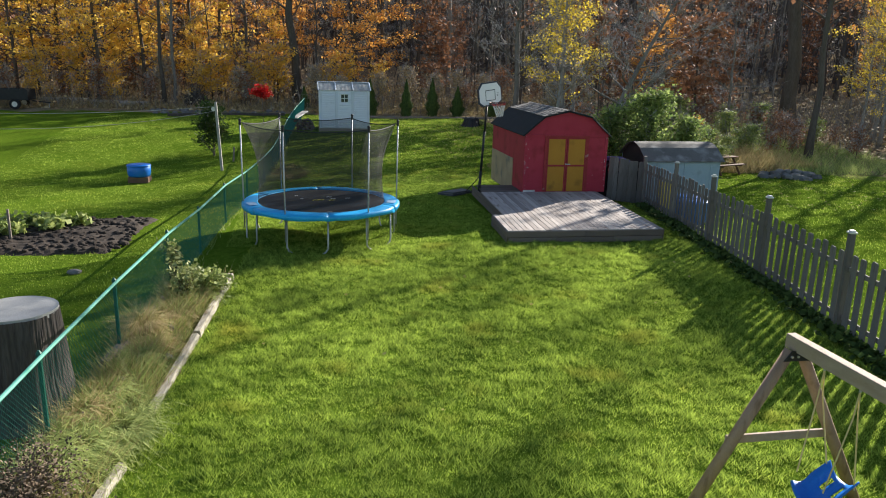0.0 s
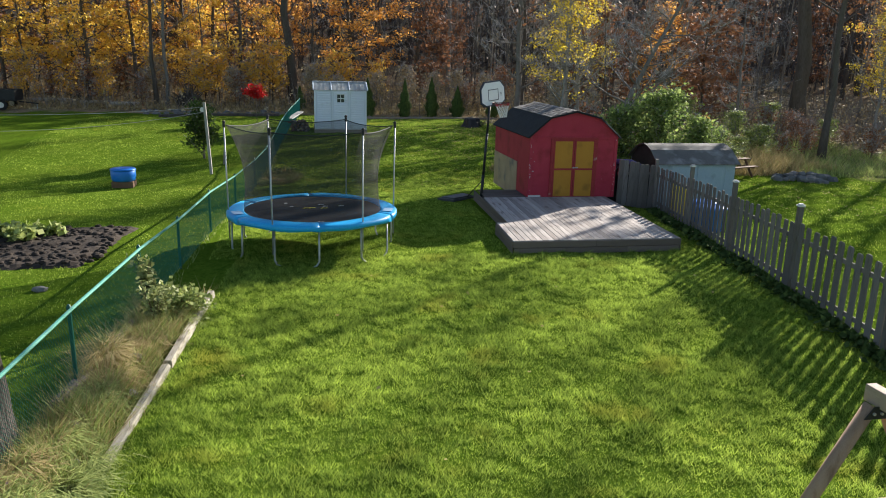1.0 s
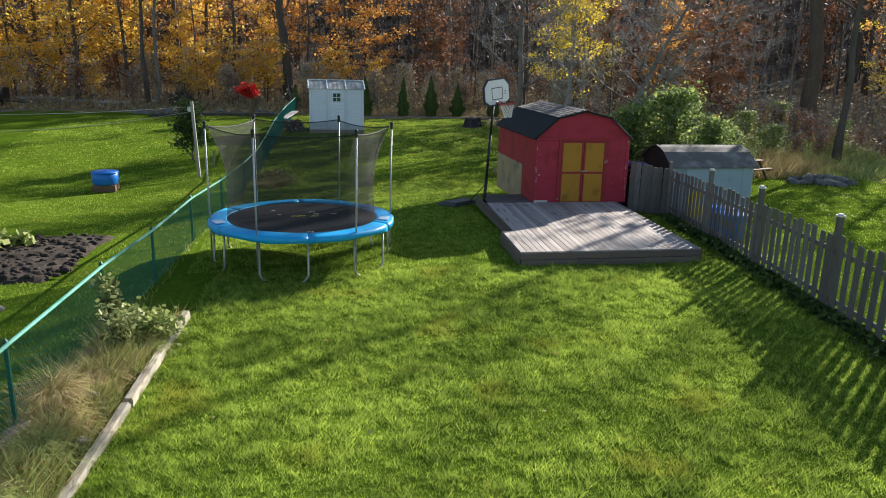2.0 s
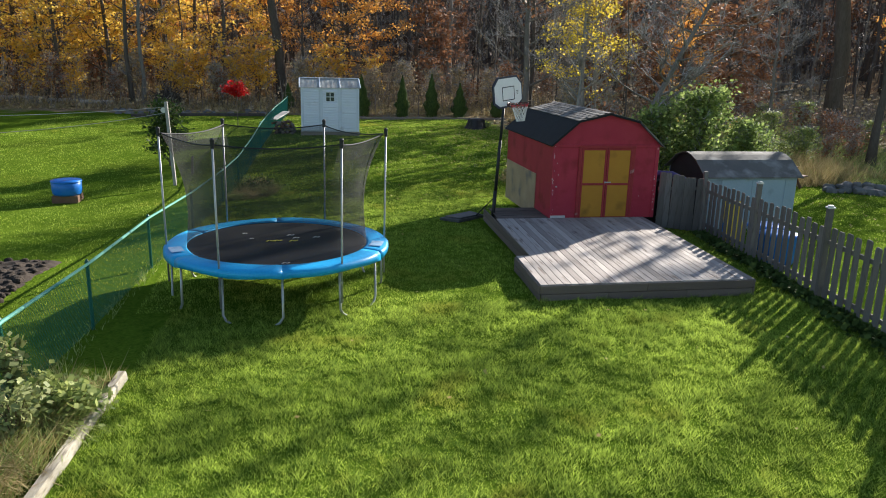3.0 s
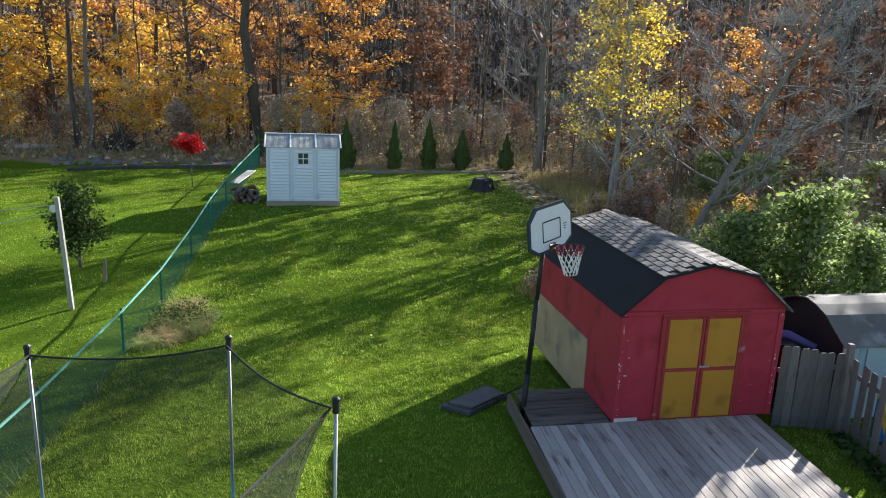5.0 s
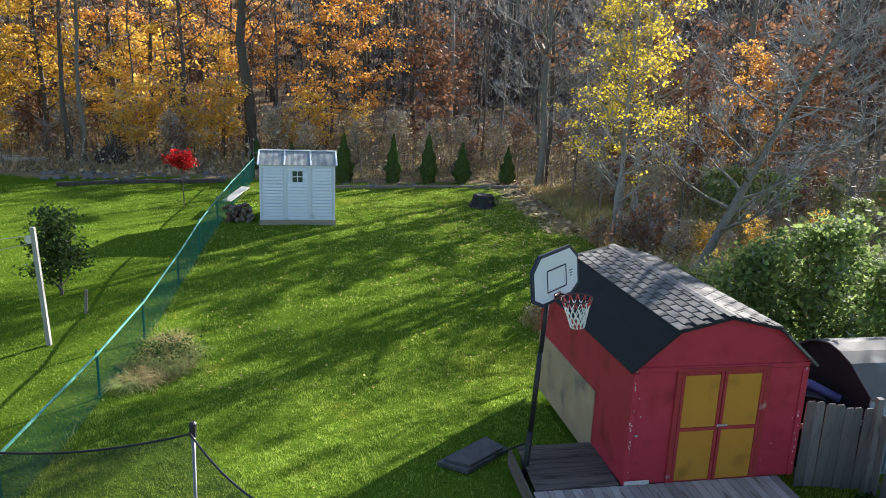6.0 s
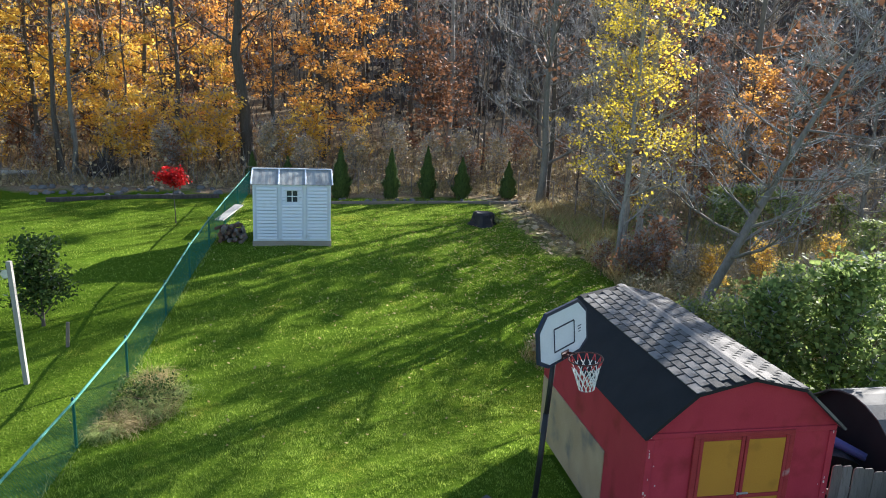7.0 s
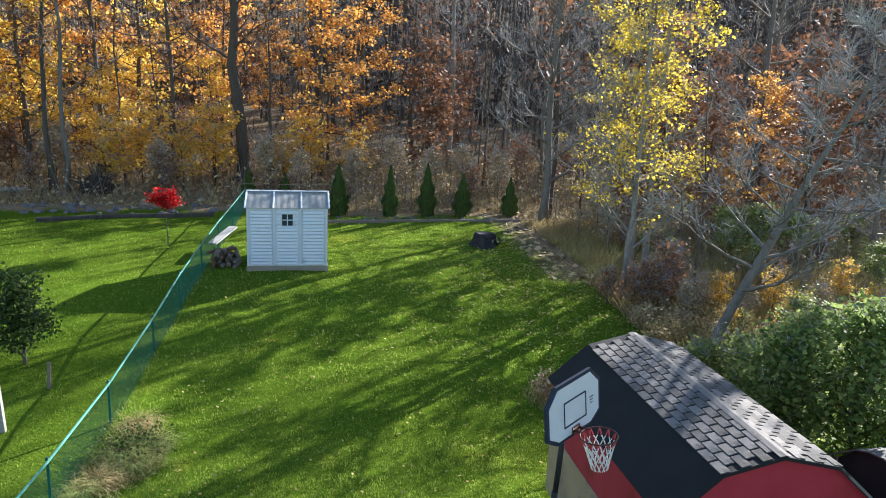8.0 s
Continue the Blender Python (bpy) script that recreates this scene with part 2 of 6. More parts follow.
def ground_material():
    """Lawn, leaf litter under the woods and dark soil under the beds, by place, with uneven borders."""
    m = bpy.data.materials.new("ground")
    m.use_nodes = True
    n, l = m.node_tree.nodes, m.node_tree.links
    b = n["Principled BSDF"]
    b.inputs["Roughness"].default_value = 0.95
    b.inputs["Specular IOR Level"].default_value = 0.0
    geo = n.new("ShaderNodeNewGeometry")
    sep = n.new("ShaderNodeSeparateXYZ")
    l.new(geo.outputs["Position"], sep.inputs[0])

    def noise_tex(scale, detail=5.0):
        t = n.new("ShaderNodeTexNoise")
        t.inputs["Scale"].default_value, t.inputs["Detail"].default_value = scale, detail
        l.new(geo.outputs["Position"], t.inputs["Vector"])
        return t.outputs["Fac"]

    def ramp(src, a, c, p=0.3, q=0.7):
        r = n.new("ShaderNodeValToRGB")
        r.color_ramp.elements[0].position, r.color_ramp.elements[1].position = p, q
        r.color_ramp.elements[0].color, r.color_ramp.elements[1].color = (*a, 1), (*c, 1)
        l.new(src, r.inputs[0])
        return r.outputs[0]

    def mix(f, a, c, blend="MIX"):
        x = n.new("ShaderNodeMix")
        x.data_type, x.blend_type = "RGBA", blend
        for i, v in ((0, f), (6, a), (7, c)):
            if isinstance(v, (int, float)):
                x.inputs[i].default_value = v
            else:
                l.new(v, x.inputs[i])
        return x.outputs[2]

    def op(kind, a, c):
        x = n.new("ShaderNodeMath")
        x.operation = kind
        for i, v in ((0, a), (1, c)):
            if isinstance(v, (int, float)):
                x.inputs[i].default_value = v
            else:
                l.new(v, x.inputs[i])
        return x.outputs[0]

    lawn = mix(noise_tex(0.45), ramp(noise_tex(7.0), (0.035, 0.085, 0.006), (0.10, 0.175, 0.014)), ramp(noise_tex(22.0), (0.05, 0.10, 0.008), (0.16, 0.21, 0.025)))
    litter = mix(noise_tex(0.6), ramp(noise_tex(9.0), (0.085, 0.06, 0.04), (0.32, 0.23, 0.14)), ramp(noise_tex(14.0), (0.16, 0.115, 0.075), (0.50, 0.41, 0.27)))
    # woods: beyond the back edge, and beyond the slanting edge of the side yard
    wob = op("MULTIPLY", op("SUBTRACT", noise_tex(0.5), 0.5), 5.0)
    back = op("ADD", sep.outputs["Y"], wob)
    side = op("ADD", op("ADD", op("MULTIPLY", sep.outputs["X"], 0.62), op("MULTIPLY", sep.outputs["Y"], 0.78)), wob)
    left = op("MULTIPLY", op("SUBTRACT", -4.0, sep.outputs["X"]), 0.6)
    left = op("MAXIMUM", op("MINIMUM", left, 1.0), 0.0)
    f1 = op("SUBTRACT", op("SUBTRACT", back, left), 50.5)
    f2 = op("MULTIPLY", op("SUBTRACT", side, 34.5), 0.35)
    f2 = op("MINIMUM", f2, op("MULTIPLY", op("SUBTRACT", sep.outputs["X"], 6.0), 0.6))
    f = op("MAXIMUM", f1, f2)
    f = op("MINIMUM", op("MAXIMUM", f, 0.0), 1.0)
    col = mix(f, lawn, litter)
    l.new(col, b.inputs["Base Color"])
    bp = n.new("ShaderNodeBump")
    bp.inputs["Strength"].default_value, bp.inputs["Distance"].default_value = 0.7, 0.05
    l.new(noise_tex(18.0, 8.0), bp.inputs["Height"])
    l.new(bp.outputs[0], b.inputs["Normal"])
    return m


M_GROUND = ground_material()


# ---- geometry helpers ----
class Geo:
    """Collects vertices and faces of one mesh."""

    def __init__(self):
        self.v, self.f = [], []

    def add(self, vs, fs):
        k = len(self.v)
        self.v.extend([tuple(p) for p in vs])
        self.f.extend([tuple(i + k for i in q) for q in fs])
        return self

    def box(self, c, s, m=None, ch=0.006):
        """A box with chamfered edges at centre c, of size s, turned by the matrix m."""
        hx, hy, hz = s[0] / 2, s[1] / 2, s[2] / 2
        ch = min(ch, hx * 0.6, hy * 0.6, hz * 0.6)
        vs, idx = [], {}
        for sx in (-1, 1):
            for sy in (-1, 1):
                for sz in (-1, 1):
                    for ax in range(3):
                        p = [sx * (hx - ch), sy * (hy - ch), sz * (hz - ch)]
                        p[ax] = (sx * hx, sy * hy, sz * hz)[ax]
                        idx[sx, sy, sz, ax] = len(vs)
                        vs.append(Vector(p))
        fs = []
        for ax in range(3):
            o = [a for a in range(3) if a != ax]
            for s0 in (-1, 1):
                ring = []
                for a, c2 in ((-1, -1), (1, -1), (1, 1), (-1, 1)):
                    k = [0, 0, 0]
                    k[ax], k[o[0]], k[o[1]] = s0, a, c2
                    ring.append(idx[(*k, ax)])
                fs.append(ring)
        for ax in range(3):
            o = [a for a in range(3) if a != ax]
            for a in (-1, 1):
                for c2 in (-1, 1):
                    k0, k1 = [0, 0, 0], [0, 0, 0]
                    k0[ax], k1[ax] = -1, 1
                    k0[o[0]] = k1[o[0]] = a
                    k0[o[1]] = k1[o[1]] = c2
                    fs.append([idx[(*k0, o[0])], idx[(*k1, o[0])], idx[(*k1, o[1])], idx[(*k0, o[1])]])
        for sx in (-1, 1):
            for sy in (-1, 1):
                for sz in (-1, 1):
                    fs.append([idx[sx, sy, sz, 0], idx[sx, sy, sz, 1], idx[sx, sy, sz, 2]])
        if m is not None:
            vs = [m @ p for p in vs]
        c = Vector(c)
        return self.add([p + c for p in vs], fs)

    def beam(self, a, b, w, h, ch=0.006):
        """A squared timber from a to b."""
        a, b = Vector(a), Vector(b)
        d = b - a
        q = d.to_track_quat("Y", "Z").to_matrix()
        return self.box((a + b) / 2, (w, d.length, h), q, ch)

    def tube(self, pts, rads, n=8, cap=True):
        """A round tube along the points."""
        pts = [Vector(p) for p in pts]
        if isinstance(rads, (int, float)):
            rads = [rads] * len(pts)
        vs, fs = [], []
        up = None
        for i, p in enumerate(pts):
            d = (pts[min(i + 1, len(pts) - 1)] - pts[max(i - 1, 0)])
            d = d.normalized() if d.length > 1e-9 else Vector((0, 0, 1))
            if up is None:
                up = d.orthogonal().normalized()
            else:
                up = (up - d * up.dot(d))
                up = up.normalized() if up.length > 1e-6 else d.orthogonal().normalized()
            side = d.cross(up)
            for k in range(n):
                a = 2 * math.pi * k / n
                vs.append(p + (up * math.cos(a) + side * math.sin(a)) * rads[i])
        for i in range(len(pts) - 1):
            for k in range(n):
                j = (k + 1) % n
                fs.append((i * n + k, i * n + j, (i + 1) * n + j, (i + 1) * n + k))
        if cap:
            fs.append(tuple(range(n - 1, -1, -1)))
            fs.append(tuple(range((len(pts) - 1) * n, len(pts) * n)))
        return self.add(vs, fs)

    def lathe(self, prof, n=24, c=(0, 0, 0)):
        """A turned body from (radius, height) pairs."""
        vs, fs = [], []
        for r, z in prof:
            for k in range(n):
                a = 2 * math.pi * k / n
                vs.append((c[0] + r * math.cos(a), c[1] + r * math.sin(a), c[2] + z))
        for i in range(len(prof) - 1):
            for k in range(n):
                j = (k + 1) % n
                fs.append((i * n + k, i * n + j, (i + 1) * n + j, (i + 1) * n + k))
        fs.append(tuple(range(n - 1, -1, -1)))
        fs.append(tuple(range((len(prof) - 1) * n, len(prof) * n)))
        return self.add(vs, fs)

    def prism(self, poly, y0, y1):
        """An (x, z) outline run from y0 to y1."""
        n = len(poly)
        vs = [(x, y0, z) for x, z in poly] + [(x, y1, z) for x, z in poly]
        fs = [tuple(range(n)), tuple(range(2 * n - 1, n - 1, -1))]
        fs += [((i + 1) % n, i, n + i, n + (i + 1) % n) for i in range(n)]
        return self.add(vs, fs)

    def slab(self, poly, z0, z1):
        """An (x, y) outline run from z0 up to z1."""
        n = len(poly)
        vs = [(x, y, z0) for x, y in poly] + [(x, y, z1) for x, y in poly]
        fs = [tuple(range(n - 1, -1, -1)), tuple(range(n, 2 * n))]
        fs += [(i, (i + 1) % n, n + (i + 1) % n, n + i) for i in range(n)]
        return self.add(vs, fs)

    def data(self, name, material, smooth=False):
        me = bpy.data.meshes.new(name)
        me.from_pydata(self.v, [], self.f)
        me.materials.append(material)
        if smooth:
            me.polygons.foreach_set("use_smooth", [True] * len(me.polygons))
        me.update()
        return me


def part(name, geo, material, parent, label="", smooth=False):
    """One mesh object under a thing or under a part."""
    me = geo if isinstance(geo, bpy.types.Mesh) else geo.data(name, material, smooth)
    ob = new(name, me)
    ob.parent = parent
    if label:
        tagged(ob, label)
    return ob


def thing(name, at, label, category, group="", kind="", turn=0.0):
    ob = new(name)
    ob.matrix_world = pose(at[0], at[1], at[2], 0, 0, turn)
    return tagged(ob, label, category, group, kind)


def solid(name, geo, material, label, category="", group="", kind="", smooth=False):
    return tagged(new(name, geo.data(name, material, smooth)), label, category, group, kind)


def quads(name, centres, us, vs_, material):
    """Many flat leaves or blades in one mesh, as arrays: centre, half-axes u and v."""
    k = len(centres)
    co = np.empty((k, 4, 3), dtype=np.float32)
    co[:, 0], co[:, 1], co[:, 2], co[:, 3] = centres - us - vs_, centres + us - vs_, centres + us + vs_, centres - us + vs_
    me = bpy.data.meshes.new(name)
    me.vertices.add(4 * k)
    me.vertices.foreach_set("co", co.ravel())
    me.loops.add(4 * k)
    me.loops.foreach_set("vertex_index", np.arange(4 * k, dtype=np.int32))
    me.polygons.add(k)
    me.polygons.foreach_set("loop_start", np.arange(0, 4 * k, 4, dtype=np.int32))
    me.materials.append(material)
    me.update(calc_edges=True)
    return me


def tris(name, a, b, c, material):
    k = len(a)
    co = np.stack([a, b, c], axis=1).astype(np.float32)
    me = bpy.data.meshes.new(name)
    me.vertices.add(3 * k)
    me.vertices.foreach_set("co", co.ravel())
    me.loops.add(3 * k)
    me.loops.foreach_set("vertex_index", np.arange(3 * k, dtype=np.int32))
    me.polygons.add(k)
    me.polygons.foreach_set("loop_start", np.arange(0, 3 * k, 3, dtype=np.int32))
    me.materials.append(material)
    me.update(calc_edges=True)
    return me


def leaves(name, centres, size, material, rng, flat=0.5):
    """Leaves as bent diamonds: two triangles each round the centres."""
    k = len(centres)
    d = rng.normal(size=(k, 3))
    d[:, 2] *= flat
    d /= np.linalg.norm(d, axis=1, keepdims=True)
    e = rng.normal(size=(k, 3))
    e[:, 2] *= flat
    e -= d * np.sum(d * e, axis=1, keepdims=True)
    e /= np.linalg.norm(e, axis=1, keepdims=True)
    s = size * rng.uniform(0.6, 1.3, size=(k, 1))
    return quads(name, np.asarray(centres, dtype=float), (d + e) * s * 0.5, (d - e) * s * 0.36, material)


# ---- ground ----
PROFILE = [(-80, 0.0), (20, 0.0), (25, -0.05), (29, -0.15), (32, -0.12), (36, 0.10), (40, 0.36), (44, 0.45), (52, 0.52), (57, 0.8), (62, 1.2), (70, 2.0), (85, 3.8), (95, 6.5), (110, 12.5), (150, 27.0), (260, 40.0)]


def gz(x, y):
    """Height of the ground."""
    x, y = np.asarray(x, dtype=float), np.asarray(y, dtype=float)
    z = np.interp(y, [p[0] for p in PROFILE], [p[1] for p in PROFILE])
    dip = np.clip((-7.5 - x) / 2.0, 0, 1) * np.exp(-((y - 27.0) / 7.0) ** 2)
    z = z - 0.16 * dip
    right = np.clip((x - 4.6) / 1.5, 0, 1) * np.exp(-((y - 23.0) / 6.0) ** 2)
    z = z - 0.15 * right
    bed = np.clip((-6.70 - 0.075 * (15.5 - y) - x) / 0.25, 0, 1) * np.clip((x + 8.6) / 0.8, 0, 1) * np.clip((15.2 - y) / 0.8, 0, 1)
    z = z + 0.17 * bed
    z = z + 0.02 * np.sin(x * 0.9 + 1.3) * np.cos(y * 0.7) + 0.012 * np.sin(x * 2.3 + y * 1.7)
    return z


def gh(x, y):
    return float(gz(x, y))


def make_ground():
    xs = np.concatenate([np.linspace(-400, -60, 18)[:-1], np.linspace(-60, -16, 45)[:-1], np.linspace(-16, 16, 129)[:-1], np.linspace(16, 60, 45)[:-1], np.linspace(60, 400, 18)])
    ys = np.concatenate([np.linspace(-400, -20, 20)[:-1], np.linspace(-20, 0, 21)[:-1], np.linspace(0, 56, 225)[:-1], np.linspace(56, 130, 60)[:-1], np.linspace(130, 500, 20)])
    X, Y = np.meshgrid(xs, ys, indexing="ij")
    Z = gz(X, Y)
    nx, ny = X.shape
    v = np.stack([X, Y, Z], axis=-1).reshape(-1, 3)
    i = (np.arange(nx - 1)[:, None] * ny + np.arange(ny - 1)[None, :]).ravel()
    faces = np.stack([i, i + ny, i + ny + 1, i + 1], axis=1)
    me = bpy.data.meshes.new("ground")
    me.from_pydata(v.tolist(), [], faces.tolist())
    me.materials.append(M_GROUND)
    me.polygons.foreach_set("use_smooth", [True] * len(me.polygons))
    return tagged(new("ground", me), "green autumn lawn running into leaf-strewn woodland floor", "ground", kind="structure")


make_ground()


# ---- red barn shed and deck ----
def red_shed():
    x0, x1, y0, y1, base, wall = 1.98, 4.82, 23.54, 27.75, 0.30, 2.2
    s = thing("barn_shed", (x0, y0, base), "weathered red barn shed with mustard double doors on the wooden deck", "shed")
    w, d, h = x1 - x0, y1 - y0, wall - base
    brk, ridge = 2.74 - base, 2.93 - base
    outline = [(0, 0), (w, 0), (w, h), (w - 0.62, brk), (w / 2, ridge), (0.62, brk), (0, h)]
    part("front_wall", Geo().prism(outline, 0, 0.09), M_RED_PAINT, s)
    part("back_wall", Geo().prism(outline, d - 0.09, d), M_RED_PAINT, s)
    part("side_wall", Geo().box((0.045, d / 2, h / 2), (0.09, d - 0.18, h)), M_RED_PAINT, s)
    part("side_wall", Geo().box((w - 0.045, d / 2, h / 2), (0.09, d - 0.18, h)), M_RED_PAINT, s)
    # frieze board, corner boards, flaked foot
    part("frieze_board", Geo().box((w / 2, -0.012, h - 0.05), (w, 0.024, 0.075)), M_RED_PAINT, s)
    part("corner_board", Geo().box((0.05, -0.012, (h - 0.1) / 2), (0.10, 0.024, h - 0.1)), M_RED_PAINT, s)
    part("corner_board", Geo().box((w - 0.05, -0.012, (h - 0.1) / 2), (0.10, 0.024, h - 0.1)), M_RED_PAINT, s)
    part("flaked_foot", Geo().slab([(0.02, -0.028), (0.42, -0.028), (0.42, -0.020), (0.02, -0.020)], 0.0, 0.075), M_FLAKE, s, "bare flaked primer at the foot of the wall")
    chips = random.Random(3)
    g = Geo()
    for _ in range(70):
        x, z = chips.choice([0.03, 0.05, 0.72, 2.12, 2.15, w - 0.06, chips.uniform(0.1, w - 0.1)]) + chips.uniform(-0.02, 0.02), chips.uniform(0.05, h - 0.05)
        if 0.7 < x < 2.15 and z < 1.85:
            continue
        g.box((x, -0.0255, z), (chips.uniform(0.006, 0.018), 0.003, chips.uniform(0.008, 0.045)), None, 0.001)
    tagged(part("paint_chips", g, M_FLAKE, s, "pale chips where the paint has flaked"), kind="stuff")
    # doors
    dx0, dx1, dh = 0.76, 2.11, 1.79
    g = Geo()
    g.box((dx0 - 0.04, -0.02, dh / 2), (0.08, 0.04, dh)).box((dx1 + 0.04, -0.02, dh / 2), (0.08, 0.04, dh)).box(((dx0 + dx1) / 2, -0.02, dh + 0.035), (dx1 - dx0 + 0.16, 0.04, 0.07))
    part("door_frame", g, M_RED_TRIM, s)
    mid = (dx0 + dx1) / 2
    for a, b in ((dx0, mid - 0.004), (mid + 0.004, dx1)):
        door = part("door", Geo().box(((a + b) / 2, -0.008, dh / 2), (b - a, 0.03, dh)), M_RED_TRIM, s, "mustard door with red rails")
        zc = 0.88
        for z0, z1 in ((0.035, zc - 0.03), (zc + 0.03, dh - 0.05)):
            part("panel", Geo().box(((a + b) / 2, -0.026, (z0 + z1) / 2), (b - a - 0.11, 0.012, z1 - z0)), M_MUSTARD, door)
        for xr in (a + 0.028, b - 0.028):
            part("stile", Geo().box((xr, -0.033, dh / 2), (0.05, 0.022, dh)), M_RED_TRIM, door)
        part("rail", Geo().box(((a + b) / 2, -0.033, zc), (b - a - 0.1, 0.022, 0.055)), M_RED_TRIM, door)
    part("hasp", Geo().box((mid + 0.06, -0.052, 0.93), (0.16, 0.012, 0.03)).box((mid - 0.02, -0.055, 0.93), (0.03, 0.02, 0.05)), M_STEEL, s, "dull steel hasp")
    part("latch", Geo().box((0.13, -0.032, 0.82), (0.05, 0.012, 0.03)), M_STEEL, s)
    # plywood patch on the side wall
    part("plywood_patch", Geo().prism([(-0.016, -0.22), (-0.016, 0.95), (-0.001, 0.95), (-0.001, -0.22)], 1.25, d - 0.05), M_PLY, s, "unpainted weathered plywood sheet")
    # roof: tarred lower slopes, shingled upper slopes
    ov = 0.10
    t = 0.035

    def slope(a, b, name, material, lift=0.0):
        ax, az = a
        bx, bz = b
        nx, nz = -(bz - az), bx - ax
        k = math.hypot(nx, nz)
        nx, nz = nx / k, nz / k
        return part(name, Geo().prism([(ax + nx * lift, az + nz * lift), (bx + nx * lift, bz + nz * lift), (bx + nx * (lift + t), bz + nz * (lift + t)), (ax + nx * (lift + t), az + nz * (lift + t))], -ov, d + ov), material, s)

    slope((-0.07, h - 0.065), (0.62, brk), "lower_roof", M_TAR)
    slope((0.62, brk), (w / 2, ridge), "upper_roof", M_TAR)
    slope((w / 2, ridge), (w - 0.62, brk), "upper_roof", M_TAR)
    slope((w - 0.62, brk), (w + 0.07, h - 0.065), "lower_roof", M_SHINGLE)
    # rake trim under the roof edge, in one piece each
    g = Geo()
    for a, b in (((-0.06, h - 0.055), (0.62, brk)), ((0.62, brk), (w / 2, ridge)), ((w / 2, ridge), (w - 0.62, brk)), ((w - 0.62, brk), (w + 0.06, h - 0.055))):
        g.beam((a[0], -ov + 0.012, a[1] + 0.012), (b[0], -ov + 0.012, b[1] + 0.012), 0.02, 0.05, 0.003)
    part("rake_trim", g, M_TAR, s, "thin dark drip edge")
    # shingles as single tabs, two meshes shared
    rnd = random.Random(8)
    me = Geo().box((0, 0, 0), (0.136, 0.262, 0.016), None, 0.003).data("shingle", M_SHINGLE)
    for side in (0, 1):
        a, b = ((0.60, brk - 0.01), (w / 2, ridge)) if side == 0 else ((w - 0.60, brk - 0.01), (w / 2, ridge))
        vx, vz = b[0] - a[0], b[1] - a[1]
        ln = math.hypot(vx, vz)
        vx, vz = vx / ln, vz / ln
        nx, nz = (-vz, vx) if vx > 0 else (vz, -vx)
        ang = math.degrees(math.atan2(vz, vx))
        if side:
            ang -= 180
        rows, cols = 6, 15
        for i in range(rows):
            u = (i + 0.45) * ln / rows
            for j in range(cols):
                yy = -ov + 0.15 + j * 0.297 + (0.14 if i % 2 else 0.0)
                if yy > d + ov - 0.12:
                    continue
                ob = part("shingle", me, None, s)
                lift = t + 0.010
                ob.matrix_local = pose(a[0] + vx * u + nx * lift, yy, a[1] + vz * u + nz * lift, rnd.uniform(-0.6, 0.6), (-ang + 3.0) if side == 0 else (-ang - 3.0), rnd.uniform(-1, 1))
    part("ridge_cap", Geo().prism([(w / 2 - 0.08, ridge + t + 0.004), (w / 2, ridge + t + 0.022), (w / 2 + 0.08, ridge + t + 0.004), (w / 2, ridge + t + 0.012)], -ov, d + ov), M_SHINGLE, s)


def deck():
    s = thing("wooden_deck", (0, 18, 0), "low weathered grey wooden deck in front of the shed", "deck")
    top = 0.32
    rnd = random.Random(5)
    pitch = 0.146

    def left(y):
        return 0.055 * y if y < 1.95 else 0.40 + 0.055 * (y - 1.95)

    n = 29
    for i in range(n):
        xf = i * pitch + 0.07
        shear = 0.055
        yb = 1.98 if xf < 0.33 else 5.50
        me = Geo()
        a, b = Vector((xf, 0, top - 0.019)), Vector((xf + shear * yb, yb, top - 0.019))
        me.beam(a, b, pitch - 0.005, 0.038, 0.006)
        ob = part("board", me, M_DECK, s)
        ob.location.z = rnd.uniform(-0.002, 0.002)
    # boards beside the shed, darker than the rest of the deck
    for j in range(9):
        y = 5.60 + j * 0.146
        part("board", Geo().box(((0.62 + 1.97) / 2 + 0.01 * j, y, top - 0.02), (1.30, 0.137, 0.038)), M_DECKDARK, s, "dark brown board")
    for j in range(2):
        z = 0.225 - j * 0.16
        xe = n * pitch
        for k, (a, b) in enumerate(((-0.01, 2.05), (2.055, xe)) if j == 0 else ((0.02, 1.3), (1.305, 2.86), (2.865, xe - 0.03))):
            part("fascia_board", Geo().box(((a + b) / 2, -0.02 + 0.012 * j, z), (b - a, 0.036, 0.15)), M_FASCIA, s)
        part("fascia_board", Geo().beam((-0.02 + 0.01 * j, 0, z), (-0.02 + 0.107, 1.98, z), 0.034, 0.15), M_FASCIA, s)
        part("fascia_board", Geo().beam((0.42 + 0.01 * j, 2.02, z), (0.60, 6.85, z), 0.034, 0.15), M_FASCIA, s)
        part("fascia_board", Geo().box((0.27, 1.99, z), (0.34, 0.034, 0.15)), M_FASCIA, s)
        part("fascia_board", Geo().beam((xe + 0.01, 0, z), (xe + 0.30, 5.45, z), 0.034, 0.15), M_FASCIA, s)
    part("underframe", Geo().box((2.6, 3.6, 0.12), (3.6, 6.5, 0.24)), M_FASCIA, s)


# ---- fences ----
def fx(y):
    return 4.16 + 0.167 * (y - 11.0)


